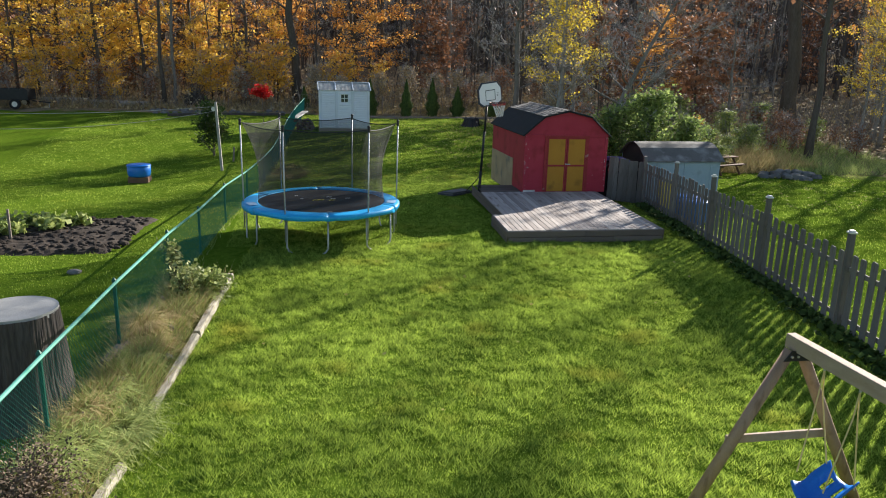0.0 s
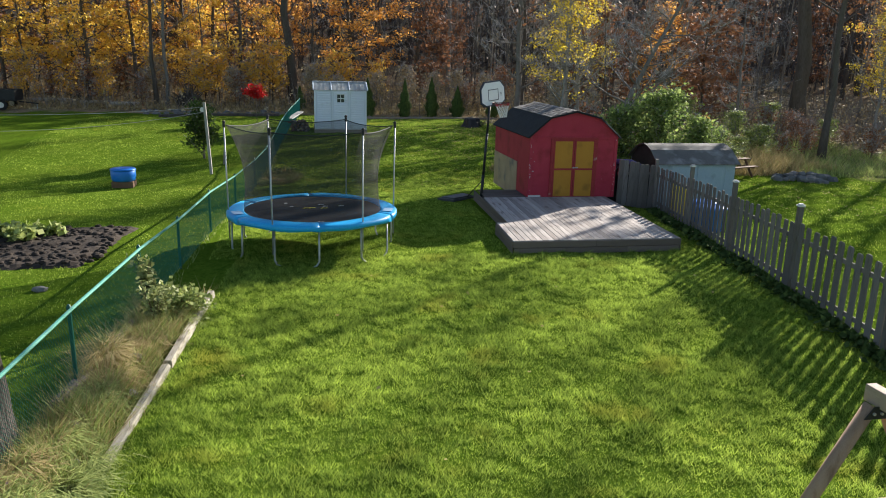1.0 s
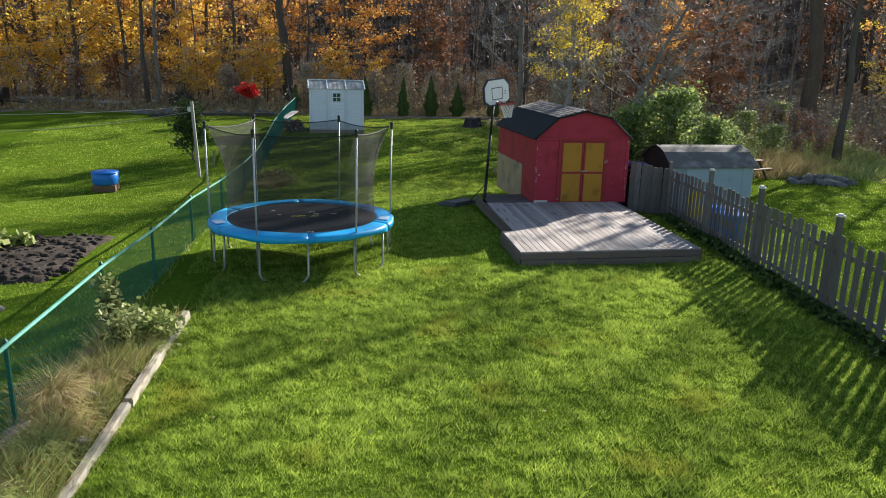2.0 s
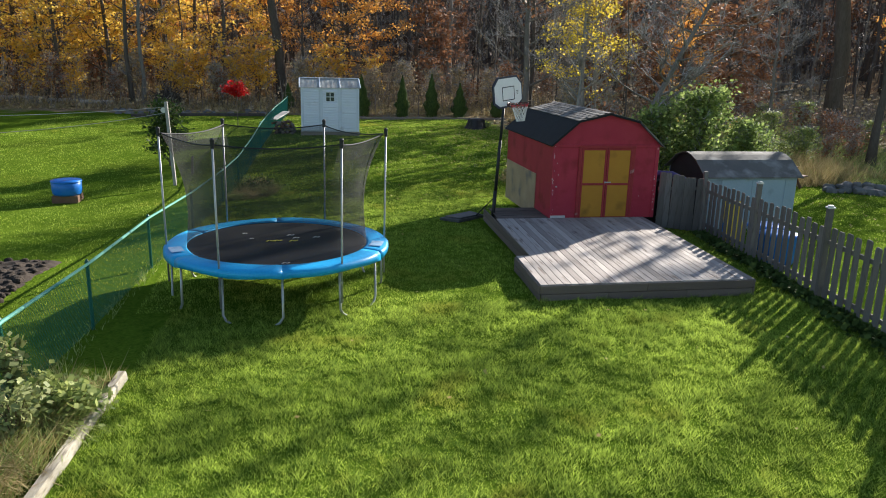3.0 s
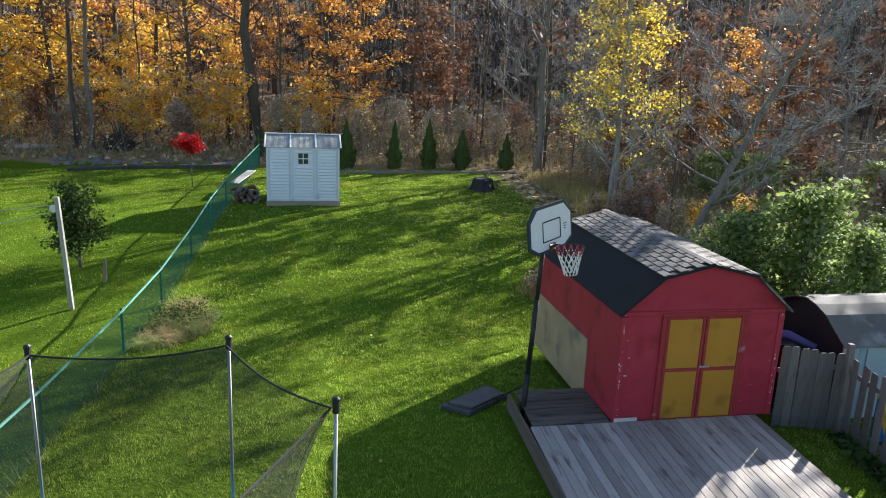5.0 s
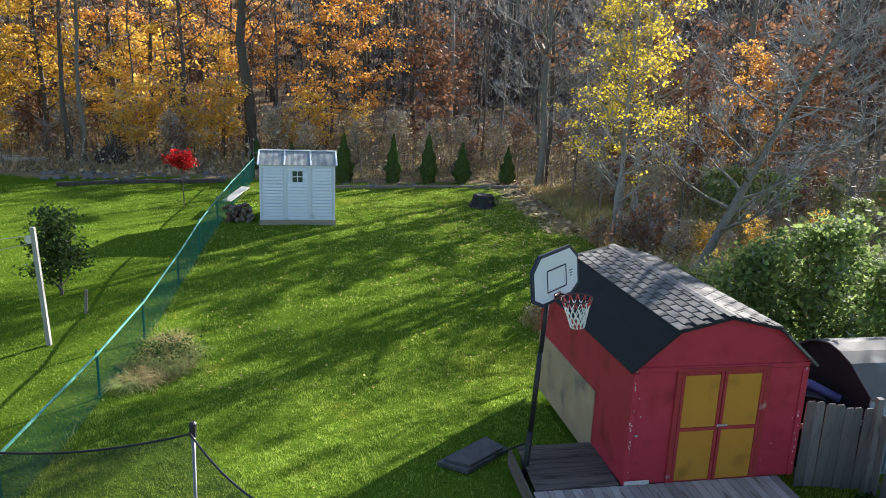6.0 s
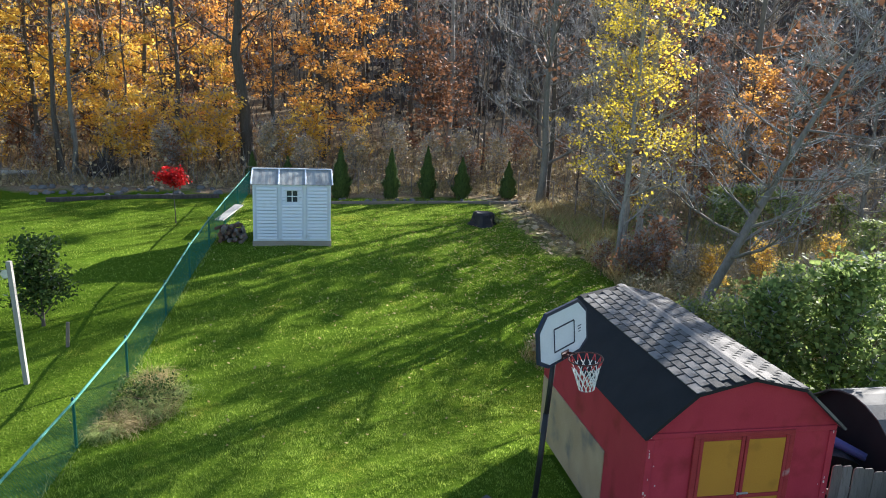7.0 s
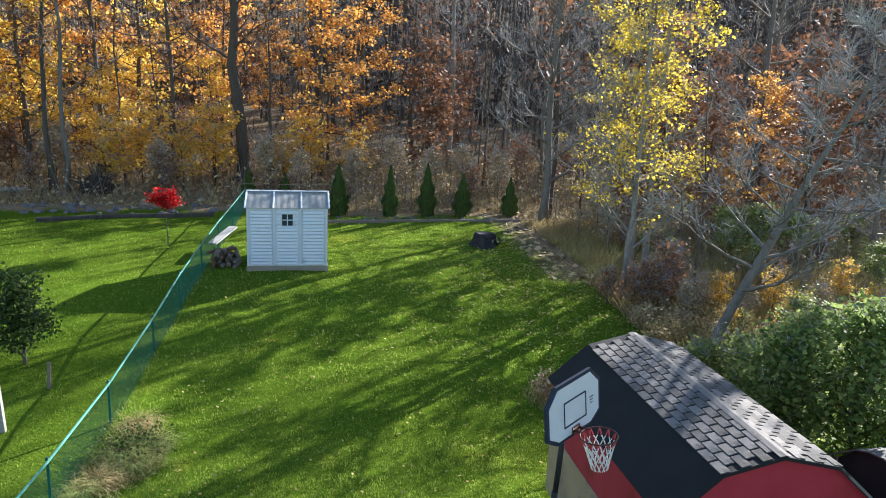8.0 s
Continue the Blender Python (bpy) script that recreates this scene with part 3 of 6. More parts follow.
def picket_fence():
    s = thing("picket_fence", (0, 0, 0), "weathered grey wooden picket fence with capped posts along the lawn", "fence")
    rnd = random.Random(11)
    posts = [1.9, 5.0, 8.1, 11.2, 14.45, 17.5, 20.5, 23.6]
    ang = -math.degrees(math.atan(0.167))
    pm = Geo().box((0, 0, 0.89), (0.10, 0.10, 1.84)).data("post", M_PICKET)
    cm = Geo().box((0, 0, 0), (0.135, 0.135, 0.03)).box((0, 0, 0.028), (0.09, 0.09, 0.03), None, 0.012).data("cap", M_CAP)
    for y in posts:
        x = fx(y)
        z = gh(x, y)
        tall = y < 22
        p = part("post", pm, None, s)
        p.matrix_local = pose(x, y, z if tall else z - 0.12, rnd.uniform(-1, 1), rnd.uniform(-1, 1), ang)
        if tall:
            c = part("cap", cm, None, p, "pale metal post cap")
            c.location = (0, 0, 1.82)
    pk = []
    for k in range(4):
        hgt = 1.44 + 0.02 * k
        g = Geo()
        w = 0.168
        g.prism([(-w / 2, 0.04), (w / 2, 0.04), (w / 2, hgt - 0.03), (w / 2 - 0.03, hgt), (-w / 2 + 0.03, hgt), (-w / 2, hgt - 0.03)], -0.009, 0.009)
        pk.append(g.data("picket", M_PICKET))
    for i in range(len(posts) - 1):
        y0, y1 = posts[i], posts[i + 1]
        for zz in (0.30, 1.18):
            a, b = (fx(y0) + 0.035, y0, gh(fx(y0), y0) + zz), (fx(y1) + 0.035, y1, gh(fx(y1), y1) + zz)
            part("rail", Geo().beam(a, b, 0.04, 0.085), M_PICKET, s)
        n = 11
        for j in range(n):
            y = y0 + (y1 - y0) * (j + 0.75) / (n + 0.5)
            x = fx(y)
            ob = part("picket", pk[rnd.randrange(4)], None, s)
            ob.matrix_local = pose(x, y, gh(x, y), 0, rnd.uniform(-1.2, 1.2), 90 + ang + rnd.uniform(-2, 2))
    # closed return panel from the corner to the shed
    s2 = thing("board_fence", (0, 0, 0), "short weathered board fence between shed and picket fence", "fence")
    xs0, xs1, yy = 4.98, 6.2, 23.66
    for zz in (0.35, 1.12):
        part("rail", Geo().beam((xs0, yy + 0.04, zz - 0.1), (xs1, yy + 0.04, zz - 0.1), 0.04, 0.085), M_PICKET, s2)
    for j in range(7):
        x = xs0 + 0.08 + j * 0.178
        ob = part("picket", pk[rnd.randrange(4)], None, s2)
        ob.matrix_local = pose(x, yy, gh(x, yy) + 0.03, 0, rnd.uniform(-1, 1), rnd.uniform(-2, 2))


def gx(y):
    """Line of the chain-link fence."""
    return -7.75 + 0.0625 * (y - 11.2) + 0.2 * np.clip((y - 21.0) / 6.0, 0.0, 1.0)


def green_fence():
    s = thing("chain_link_fence", (0, 0, 0), "green vinyl-coated chain-link fence with a pale green top rail", "fence")
    posts = [2.9, 5.8, 8.6, 11.3, 14.5, 17.4, 20.9, 24.4, 28.3, 31.5, 35.1, 38.2, 41.5, 44.9, 48.4, 52.2]
    H = 1.03

    def top(y):
        return np.interp(y, posts, [gh(gx(q), q) + (1.06 if q < 18 else 0.92 if 22 < q < 38 else H) for q in posts])

    pm = Geo().tube([(0, 0, 0), (0, 0, 1.08)], 0.028, 8).lathe([(0.034, 1.06), (0.034, 1.09), (0.012, 1.125)], 8).data("post", M_GREENPOST)
    for y in posts:
        ob = part("post", pm, None, s)
        ob.location = (gx(y) - 0.03, y, float(top(y)) - 1.06)
    part("top_rail", Geo().tube([(gx(y), y, float(top(y))) for y in posts], 0.024, 8), M_RAIL, s)
    # woven wire: two families of slanting wires
    y0, y1 = posts[0], posts[-1]
    step = 0.065
    g = Geo()
    r = 0.0021
    k = int((y1 - y0) / step)
    for i in range(k):
        y = y0 + i * step
        for d in (-1, 1):
            ya, yb = y, y + d * 0.95
            if not (y0 <= yb <= y1):
                continue
            za, zb = float(top(ya)) - 1.0, float(top(yb)) - 0.01
            xa, xb = gx(ya) + 0.02 * d * 0.2, gx(yb) + 0.02 * d * 0.2
            vs = [(xa - r, ya - r, za), (xa + r, ya - r, za), (xa, ya + r, za), (xb - r, yb - r, zb), (xb + r, yb - r, zb), (xb, yb + r, zb)]
            g.add(vs, [(0, 1, 4, 3), (1, 2, 5, 4), (2, 0, 3, 5)])
    ob = part("woven_wire", g, M_GREENMETAL, s)
    tagged(ob, "green diamond wire mesh", kind="stuff")


# ---- trampoline ----
def trampoline():
    cx, cy = -4.61, 19.21
    z0 = gh(cx, cy)
    s = thing("trampoline", (cx, cy, z0), "round trampoline with blue pad, black mat and tall black safety net", "trampoline")
    R, zp = 1.88, 0.90
    start = -117.0
    part("frame_ring", Geo().tube([(R * math.cos(a), R * math.sin(a), zp - 0.03) for a in [2 * math.pi * i / 48 for i in range(49)]], 0.022, 8, False), M_STEEL, s, smooth=True)
    part("mat", Geo().lathe([(1.64, zp - 0.012), (1.64, zp - 0.004), (1.60, zp), (0.8, zp - 0.012), (0.02, zp - 0.02)], 64), M_MAT, s, "black woven jumping mat")
    # pad in eight sewn sections with a hanging skirt
    for q in range(6):
        g = Geo()
        vs, fs = [], []
        m = 13
        for i in range(m):
            u = i / (m - 1)
            a = math.radians(start + 30 + q * 60 + 60 * u)
            edge = 0.012 * math.sin(9 * a) + (0.02 if i in (0, m - 1) else 0)
            prof = [(1.585, zp + 0.012), (1.63, zp + 0.035), (1.78, zp + 0.040), (1.93, zp + 0.028), (1.985 - abs(edge) * 0.5, zp - 0.01), (1.985, zp - 0.10 - edge), (1.97, zp - 0.10 - edge), (1.60, zp + 0.0)]
            for r, z in prof:
                vs.append((r * math.cos(a), r * math.sin(a), z + 0.006 * math.sin(5 * a + r * 7)))
        k = 8
        for i in range(m - 1):
            for j in range(k):
                jj = (j + 1) % k
                fs.append((i * k + j, (i + 1) * k + j, (i + 1) * k + jj, i * k + jj))
        fs += [tuple(range(k)), tuple(range((m - 1) * k + k - 1, (m - 1) * k - 1, -1))]
        pad = part("pad", g.add(vs, fs), M_PAD, s, "bright blue vinyl spring pad", True)
        if q in (1, 4):
            a0 = math.radians(start + 30 + q * 60 + (8 if q == 1 else 40))
            w = Geo()
            for i in range(4):
                a, b = a0 + i * 0.05, a0 + (i + 1) * 0.05
                w.add([(r * math.cos(t), r * math.sin(t), zp + 0.052) for t in (a, b) for r in (1.68, 1.9)], [(0, 1, 3, 2)])
            part("worn_patch", w, M_PADWORN, pad, "faded white worn patch")
    # legs: six bent hoops
    for q in range(6):
        a0 = math.radians(start + q * 60)
        a1 = math.radians(start + q * 60 + 30)
        p = lambda a, r, z: (r * math.cos(a), r * math.sin(a), z)
        am = (a0 + a1) / 2
        pts = [p(a0, 1.86, zp - 0.04), p(a0, 1.88, 0.12), p(a0 + 0.03, 1.88, 0.03), p(a0 + 0.09, 1.86, -0.04), p(am, 1.83, -0.07), p(a1 - 0.09, 1.86, -0.04), p(a1 - 0.03, 1.88, 0.03), p(a1, 1.88, 0.12), p(a1, 1.86, zp - 0.04)]
        part("leg", Geo().tube(pts, 0.021, 8), M_STEEL, s, smooth=True)
    # poles
    topz = 2.95
    tops = []
    for q in range(6):
        a = math.radians(start + q * 60)
        c, sn = math.cos(a), math.sin(a)
        pole = part("pole", Geo().tube([(1.925 * c, 1.925 * sn, 0.25), (1.945 * c, 1.945 * sn, topz - 0.08)], 0.017, 8), M_STEEL, s, smooth=True)
        part("pole_cap", Geo().tube([(1.945 * c, 1.945 * sn, topz - 0.14), (1.945 * c, 1.945 * sn, topz - 0.04)], 0.032, 8).lathe([(0.02, 0), (0.036, 0.012), (0.036, 0.04), (0.018, 0.06)], 10, (1.945 * c, 1.945 * sn, topz - 0.045)), M_BLACKPLASTIC, pole, "black plastic pole cap")
        part("clamp", Geo().box((1.91 * c, 1.91 * sn, 0.6), (0.06, 0.06, 0.05)), M_STEEL, pole)
        tops.append((1.90 * c, 1.90 * sn, topz - 0.09))
    # net: six panels from sagging cords at the top to the edge of the mat
    for q in range(6):
        a0 = math.radians(start + q * 60)
        vs, fs = [], []
        m, k = 17, 13
        rope = []
        for i in range(m):
            u = i / (m - 1)
            p = Vector(tops[q]).lerp(Vector(tops[(q + 1) % 6]), u)
            p.z -= 0.07 * (1 - (2 * u - 1) ** 2)
            rad = Vector((p.x, p.y, 0)).normalized()
            p -= rad * 0.05 * (1 - (2 * u - 1) ** 2)
            rope.append(p.copy())
            ang = a0 + math.radians(60) * u
            bot = Vector((1.585 * math.cos(ang), 1.585 * math.sin(ang), zp + 0.03))
            for j in range(k):
                t = j / (k - 1)
                w = p.lerp(bot, t)
                # drawn in towards the mat in a hollow curve
                pull = 1 - 0.10 * math.sin(math.pi * min(1, t * 1.0)) * (0.35 + 0.65 * abs(2 * u - 1))
                vs.append((w.x * pull, w.y * pull, w.z))
        for i in range(m - 1):
            for j in range(k - 1):
                fs.append((i * k + j, (i + 1) * k + j, (i + 1) * k + j + 1, i * k + j + 1))
        net = part("net", Geo().add(vs, fs), M_NET, s, "black see-through safety net", True)
        part("net_cord", Geo().tube(rope, 0.011, 6), M_BLACKPLASTIC, net)
    # zip opening tape, prints and scraps on the mat
    prints = [(-0.15, 0.10, "y", 0.16), (-0.02, 0.11, "y", 0.14), (0.26, 0.08, "y", 0.15), (0.20, 0.52, "w", 0.13), (0.30, 0.30, "w", 0.11), (0.68, 0.34, "w", 0.12), (-0.50, 0.30, "w", 0.06), (-0.65, 0.72, "w", 0.07), (0.15, -1.42, "w", 0.12)]
    for x, y, c, w in prints:
        g = Geo()
        h = w * 0.30
        g.beam((x - w / 2, y - h, zp + 0.0), (x - w / 6, y + h, zp + 0.0), 0.028, 0.01, 0.002).beam((x - w / 6, y + h, zp), (x + w / 6, y - h * 0.4, zp), 0.028, 0.01, 0.002).beam((x + w / 6, y - h * 0.4, zp), (x + w / 2, y + h, zp), 0.028, 0.01, 0.002)
        part("print", g, M_YELLOWPRINT if c == "y" else M_WHITEPRINT, s, "faded yellow print on the mat" if c == "y" else "pale scrap on the mat")


# ---- basketball hoop ----
def hoop():
    x, y = 0.68, 24.25
    s = thing("basketball_hoop", (x, y, gh(x, y)), "portable basketball hoop with white backboard and black pole", "basketball hoop")
    poly = [(-1.25, 0.75), (-0.80, 0.42), (0.04, 1.04), (-0.24, 1.50)]
    g = Geo().slab(poly, 0.02, 0.09)
    c = Vector((-0.52, 0.92))
    inner = [tuple(c + (Vector(p) - c) * 0.82) for p in poly]
    g.slab(inner, 0.09, 0.13)
    part("base_tank", g, M_GREYPLASTIC, s, "flat black plastic base tank")
    for p in ((-0.98, 0.75), (-0.22, 1.28)):
        part("wheel", Geo().tube([(p[0], p[1] - 0.02, 0.05), (p[0] + 0.03, p[1] + 0.02, 0.05)], 0.05, 12), M_BLACKPLASTIC, s)
    part("brace", Geo().tube([(-0.25, 0.80, 0.13), (0.01, 0.02, 0.75)], 0.016, 6), M_BLACKPLASTIC, s)
    part("pole", Geo().tube([(0, 0, 0.02), (0.05, 0, 0.95)], 0.048, 10).tube([(0.05, 0, 0.93), (0.12, 0, 2.25)], 0.041, 10).tube([(0.12, 0, 2.2), (0.17, 0, 3.12)], 0.036, 10), M_BLACKPLASTIC, s, smooth=True)
    # board faces the front right
    yaw = 36
    m = pose(0.22, -0.10, 3.47, -4, -5, yaw)
    W, Hh, ch = 1.14, 0.76, 0.20

    def octo(w, h, c):
        return [(-w / 2 + c, -h / 2), (w / 2 - c, -h / 2), (w / 2, -h / 2 + c * 0.6), (w / 2, h / 2 - c), (w / 2 - c, h / 2), (-w / 2 + c, h / 2), (-w / 2, h / 2 - c), (-w / 2, -h / 2 + c * 0.6)]

    def put(name, g, material, parent, label="", smooth=False):
        ob = part(name, g, material, parent, label, smooth)
        ob.matrix_local = m
        return ob

    bb = put("backboard", Geo().prism(octo(W, Hh, ch), -0.02, 0.02), M_NAVY, s, "white backboard with navy edge")
    b2 = part("board_face", Geo().prism(octo(W - 0.09, Hh - 0.09, ch - 0.02), -0.026, -0.021), M_BOARD, bb)
    g = Geo()
    for a, b in (((-0.23, -0.20), (0.23, -0.20)), ((-0.23, 0.12), (0.23, 0.12)), ((-0.23, -0.20), (-0.23, 0.12)), ((0.23, -0.20), (0.23, 0.12))):
        g.beam((a[0], -0.029, a[1]), (b[0], -0.029, b[1]), 0.004, 0.022, 0.001)
    part("target_square", g, M_NAVY, bb)
    g = Geo()
    for i in range(3):
        g.box((0.36, -0.029, 0.0 - i * 0.04), (0.09 - 0.02 * i, 0.003, 0.014), None, 0.001)
    part("print_bars", g, M_NAVY, bb, "small unreadable print")
    rc = Vector((0, -0.36, -0.29))
    rim = part("rim", Geo().tube([(rc.x + 0.225 * math.cos(a), rc.y + 0.225 * math.sin(a), rc.z) for a in [2 * math.pi * i / 28 for i in range(29)]], 0.010, 6, False).beam((-0.05, -0.02, -0.29), (-0.06, -0.16, -0.29), 0.02, 0.03).beam((0.05, -0.02, -0.29), (0.06, -0.16, -0.29), 0.02, 0.03).box((0, -0.035, -0.30), (0.16, 0.02, 0.10)), M_RIM, bb, "dark rusty steel rim", True)
    g, g2 = Geo(), Geo()
    for i in range(12):
        for d in (-1, 1):
            pts = []
            for k in range(6):
                t = k / 5
                a = 2 * math.pi * (i + d * (0 if k < 1 else (k - 0.5)) * 0.5) / 12
                r = 0.225 - 0.125 * t ** 0.8
                pts.append((rc.x + r * math.cos(a), rc.y + r * math.sin(a), rc.z - 0.43 * t))
            g.tube(pts[1:], 0.007, 4, False)
            g2.tube(pts[:2], 0.008, 4, False)
    part("net_cord", g, M_CORD, bb, "white cord net")
    part("net_loops", g2, M_REDCORD, bb, "faded red net loops")
    put("bracket", Geo().beam((-0.10, 0.03, -0.25), (-0.02, 0.28, -0.38), 0.03, 0.03).beam((0.10, 0.03, -0.25), (0.02, 0.28, -0.38), 0.03, 0.03).beam((0.0, 0.03, 0.12), (0.0, 0.28, -0.30), 0.03, 0.03), M_BLACKPLASTIC, s)


# ---- white garden shed ----
def white_shed():
    x0, x1, y0, y1 = -4.2, -1.5, 41.7, 43.9
    z = gh(-2.8, 41.8)
    s = thing("garden_shed", (x0, y0, z), "white vinyl garden shed with ribbed grey roof on a plinth", "shed")
    w, d = x1 - x0, y1 - y0
    zb, h = 0.16, 2.18
    part("plinth", Geo().box((w / 2, d / 2, zb / 2 - 0.04), (w + 0.06, d + 0.06, zb + 0.08)), M_BASEWOOD, s, "pale wooden plinth")
    prof = [(0, zb), (d, zb), (d, h), (d / 2, h + 0.34), (0, h)]
    for xx in (0.0, w - 0.05):
        g = Geo()
        g.add([(xx + dx, py, pz) for dx in (0, 0.05) for py, pz in prof], [(0, 1, 2, 3, 4), (9, 8, 7, 6, 5)] + [((i + 1) % 5, i, 5 + i, 5 + (i + 1) % 5) for i in range(5)])
        part("side_wall", g, M_VINYL, s)
    part("back_wall", Geo().box((w / 2, d - 0.025, (zb + h) / 2), (w - 0.1, 0.05, h - zb)), M_VINYL, s)
    part("front_wall", Geo().box((w / 2, 0.045, (zb + h) / 2), (w - 0.1, 0.05, h - zb)), M_VINYL, s)
    # three fields of clapboards, the middle one the door
    edges = [(0.06, 0.88), (0.94, 1.76), (1.82, w - 0.06)]
    for i, (a, b) in enumerate(edges):
        holder = s
        if i == 1:
            holder = part("door", Geo().box(((a + b) / 2, 0.012, (zb + h) / 2), (b - a, 0.02, h - zb - 0.04)), M_VINYL, s, "white vinyl door with a small four-pane window")
        n = 16
        for k in range(n):
            zz = zb + 0.07 + k * (h - zb - 0.12) / n
            hh = (h - zb - 0.12) / n
            if i == 1 and 11 <= k <= 14:
                for u0, u1 in ((a + 0.06, a + 0.20), (b - 0.20, b - 0.06)):
                    part("clapboard", clap(u0, u1, zz, hh), M_VINYL, holder)
            else:
                part("clapboard", clap(a + 0.06, b - 0.06, zz, hh), M_VINYL, holder)
    for xx in (0.03, 0.91, 1.79, w - 0.03):
        part("trim", Geo().box((xx, -0.012, (zb + h) / 2), (0.07, 0.045, h - zb)), M_VINYL, s)
    part("trim", Geo().box((w / 2, -0.010, zb + 0.04), (w - 0.08, 0.05, 0.07)), M_VINYL, s)
    part("trim", Geo().box((w / 2, -0.010, h - 0.03), (w - 0.08, 0.05, 0.08)), M_VINYL, s)
    a, b = 1.14, 1.56
    za, zc = zb + 0.07 + 11 * (h - zb - 0.12) / 16 + 0.02, zb + 0.07 + 15 * (h - zb - 0.12) / 16 - 0.02
    win = part("window", Geo().box(((a + b) / 2, -0.008, zc), (b - a, 0.03, 0.04)).box(((a + b) / 2, -0.008, za), (b - a, 0.03, 0.04)).box((a, -0.008, (za + zc) / 2), (0.04, 0.03, zc - za)).box((b, -0.008, (za + zc) / 2), (0.04, 0.03, zc - za)).box(((a + b) / 2, -0.01, (za + zc) / 2), (0.03, 0.025, zc - za - 0.04)).box(((a + b) / 2, -0.01, (za + zc) / 2), (b - a - 0.04, 0.024, 0.03)), M_VINYL, s)
    for px in (a + 0.115, b - 0.115):
        for pz in (za + (zc - za) * 0.26, za + (zc - za) * 0.74):
            part("pane", Geo().box((px, 0.0, pz), (0.17, 0.006, (zc - za) / 2 - 0.03), None, 0.001), M_GLASS, win)
    # roof: three ribbed sheets on each slope
    for side in (0, 1):
        for i in range(3):
            a, b = -0.06 + i * (w + 0.12) / 3, -0.06 + (i + 1) * (w + 0.12) / 3 - 0.012
            n = 4
            vs, fs = [], []
            for k in range(n * 2 + 1):
                xx = a + (b - a) * k / (n * 2)
                up = 0.010 if k % 2 else 0.0
                for yy, zz in ((-0.08, h - 0.02), (d / 2, h + 0.36)):
                    yv = yy if side == 0 else d - yy
                    vs += [(xx, yv, zz + up + 0.03), (xx, yv, zz + up + 0.018)]
            for k in range(n * 2):
                p = k * 4
                fs += [(p, p + 4, p + 6, p + 2), (p + 1, p + 3, p + 7, p + 5), (p, p + 1, p + 5, p + 4)]
            part("roof_sheet", Geo().add(vs, fs), M_ROOFSHEET, s, "dull grey ribbed roof sheet")
    for i in range(4):
        xx = -0.06 + i * (w + 0.12) / 3
        g = Geo().beam((xx, -0.09, h + 0.03), (xx, d / 2, h + 0.41), 0.05, 0.03).beam((xx, d / 2, h + 0.41), (xx, d + 0.09, h + 0.03), 0.05, 0.03)
        part("roof_rib", g, M_VINYL, s)
    part("ridge_cap", Geo().box((w / 2, d / 2, h + 0.42), (w + 0.14, 0.10, 0.03)), M_VINYL, s)


def clap(a, b, z, h):
    """A clapboard that leans out at its foot."""
    prof = [(0.018, 0.0), (-0.078, 0.0), (-0.052, 0.62 * h), (0.006, 0.72 * h), (0.010, h), (0.018, h)]
    vs = [(x, y, z + q) for x in (a, b) for y, q in prof]
    return Geo().add(vs, [(0, 1, 2, 3, 4, 5), (11, 10, 9, 8, 7, 6)] + [(i, i + 6, (i + 1) % 6 + 6, (i + 1) % 6) for i in range(6)])


red_shed()
deck()
picket_fence()
green_fence()
trampoline()
hoop()
white_shed()


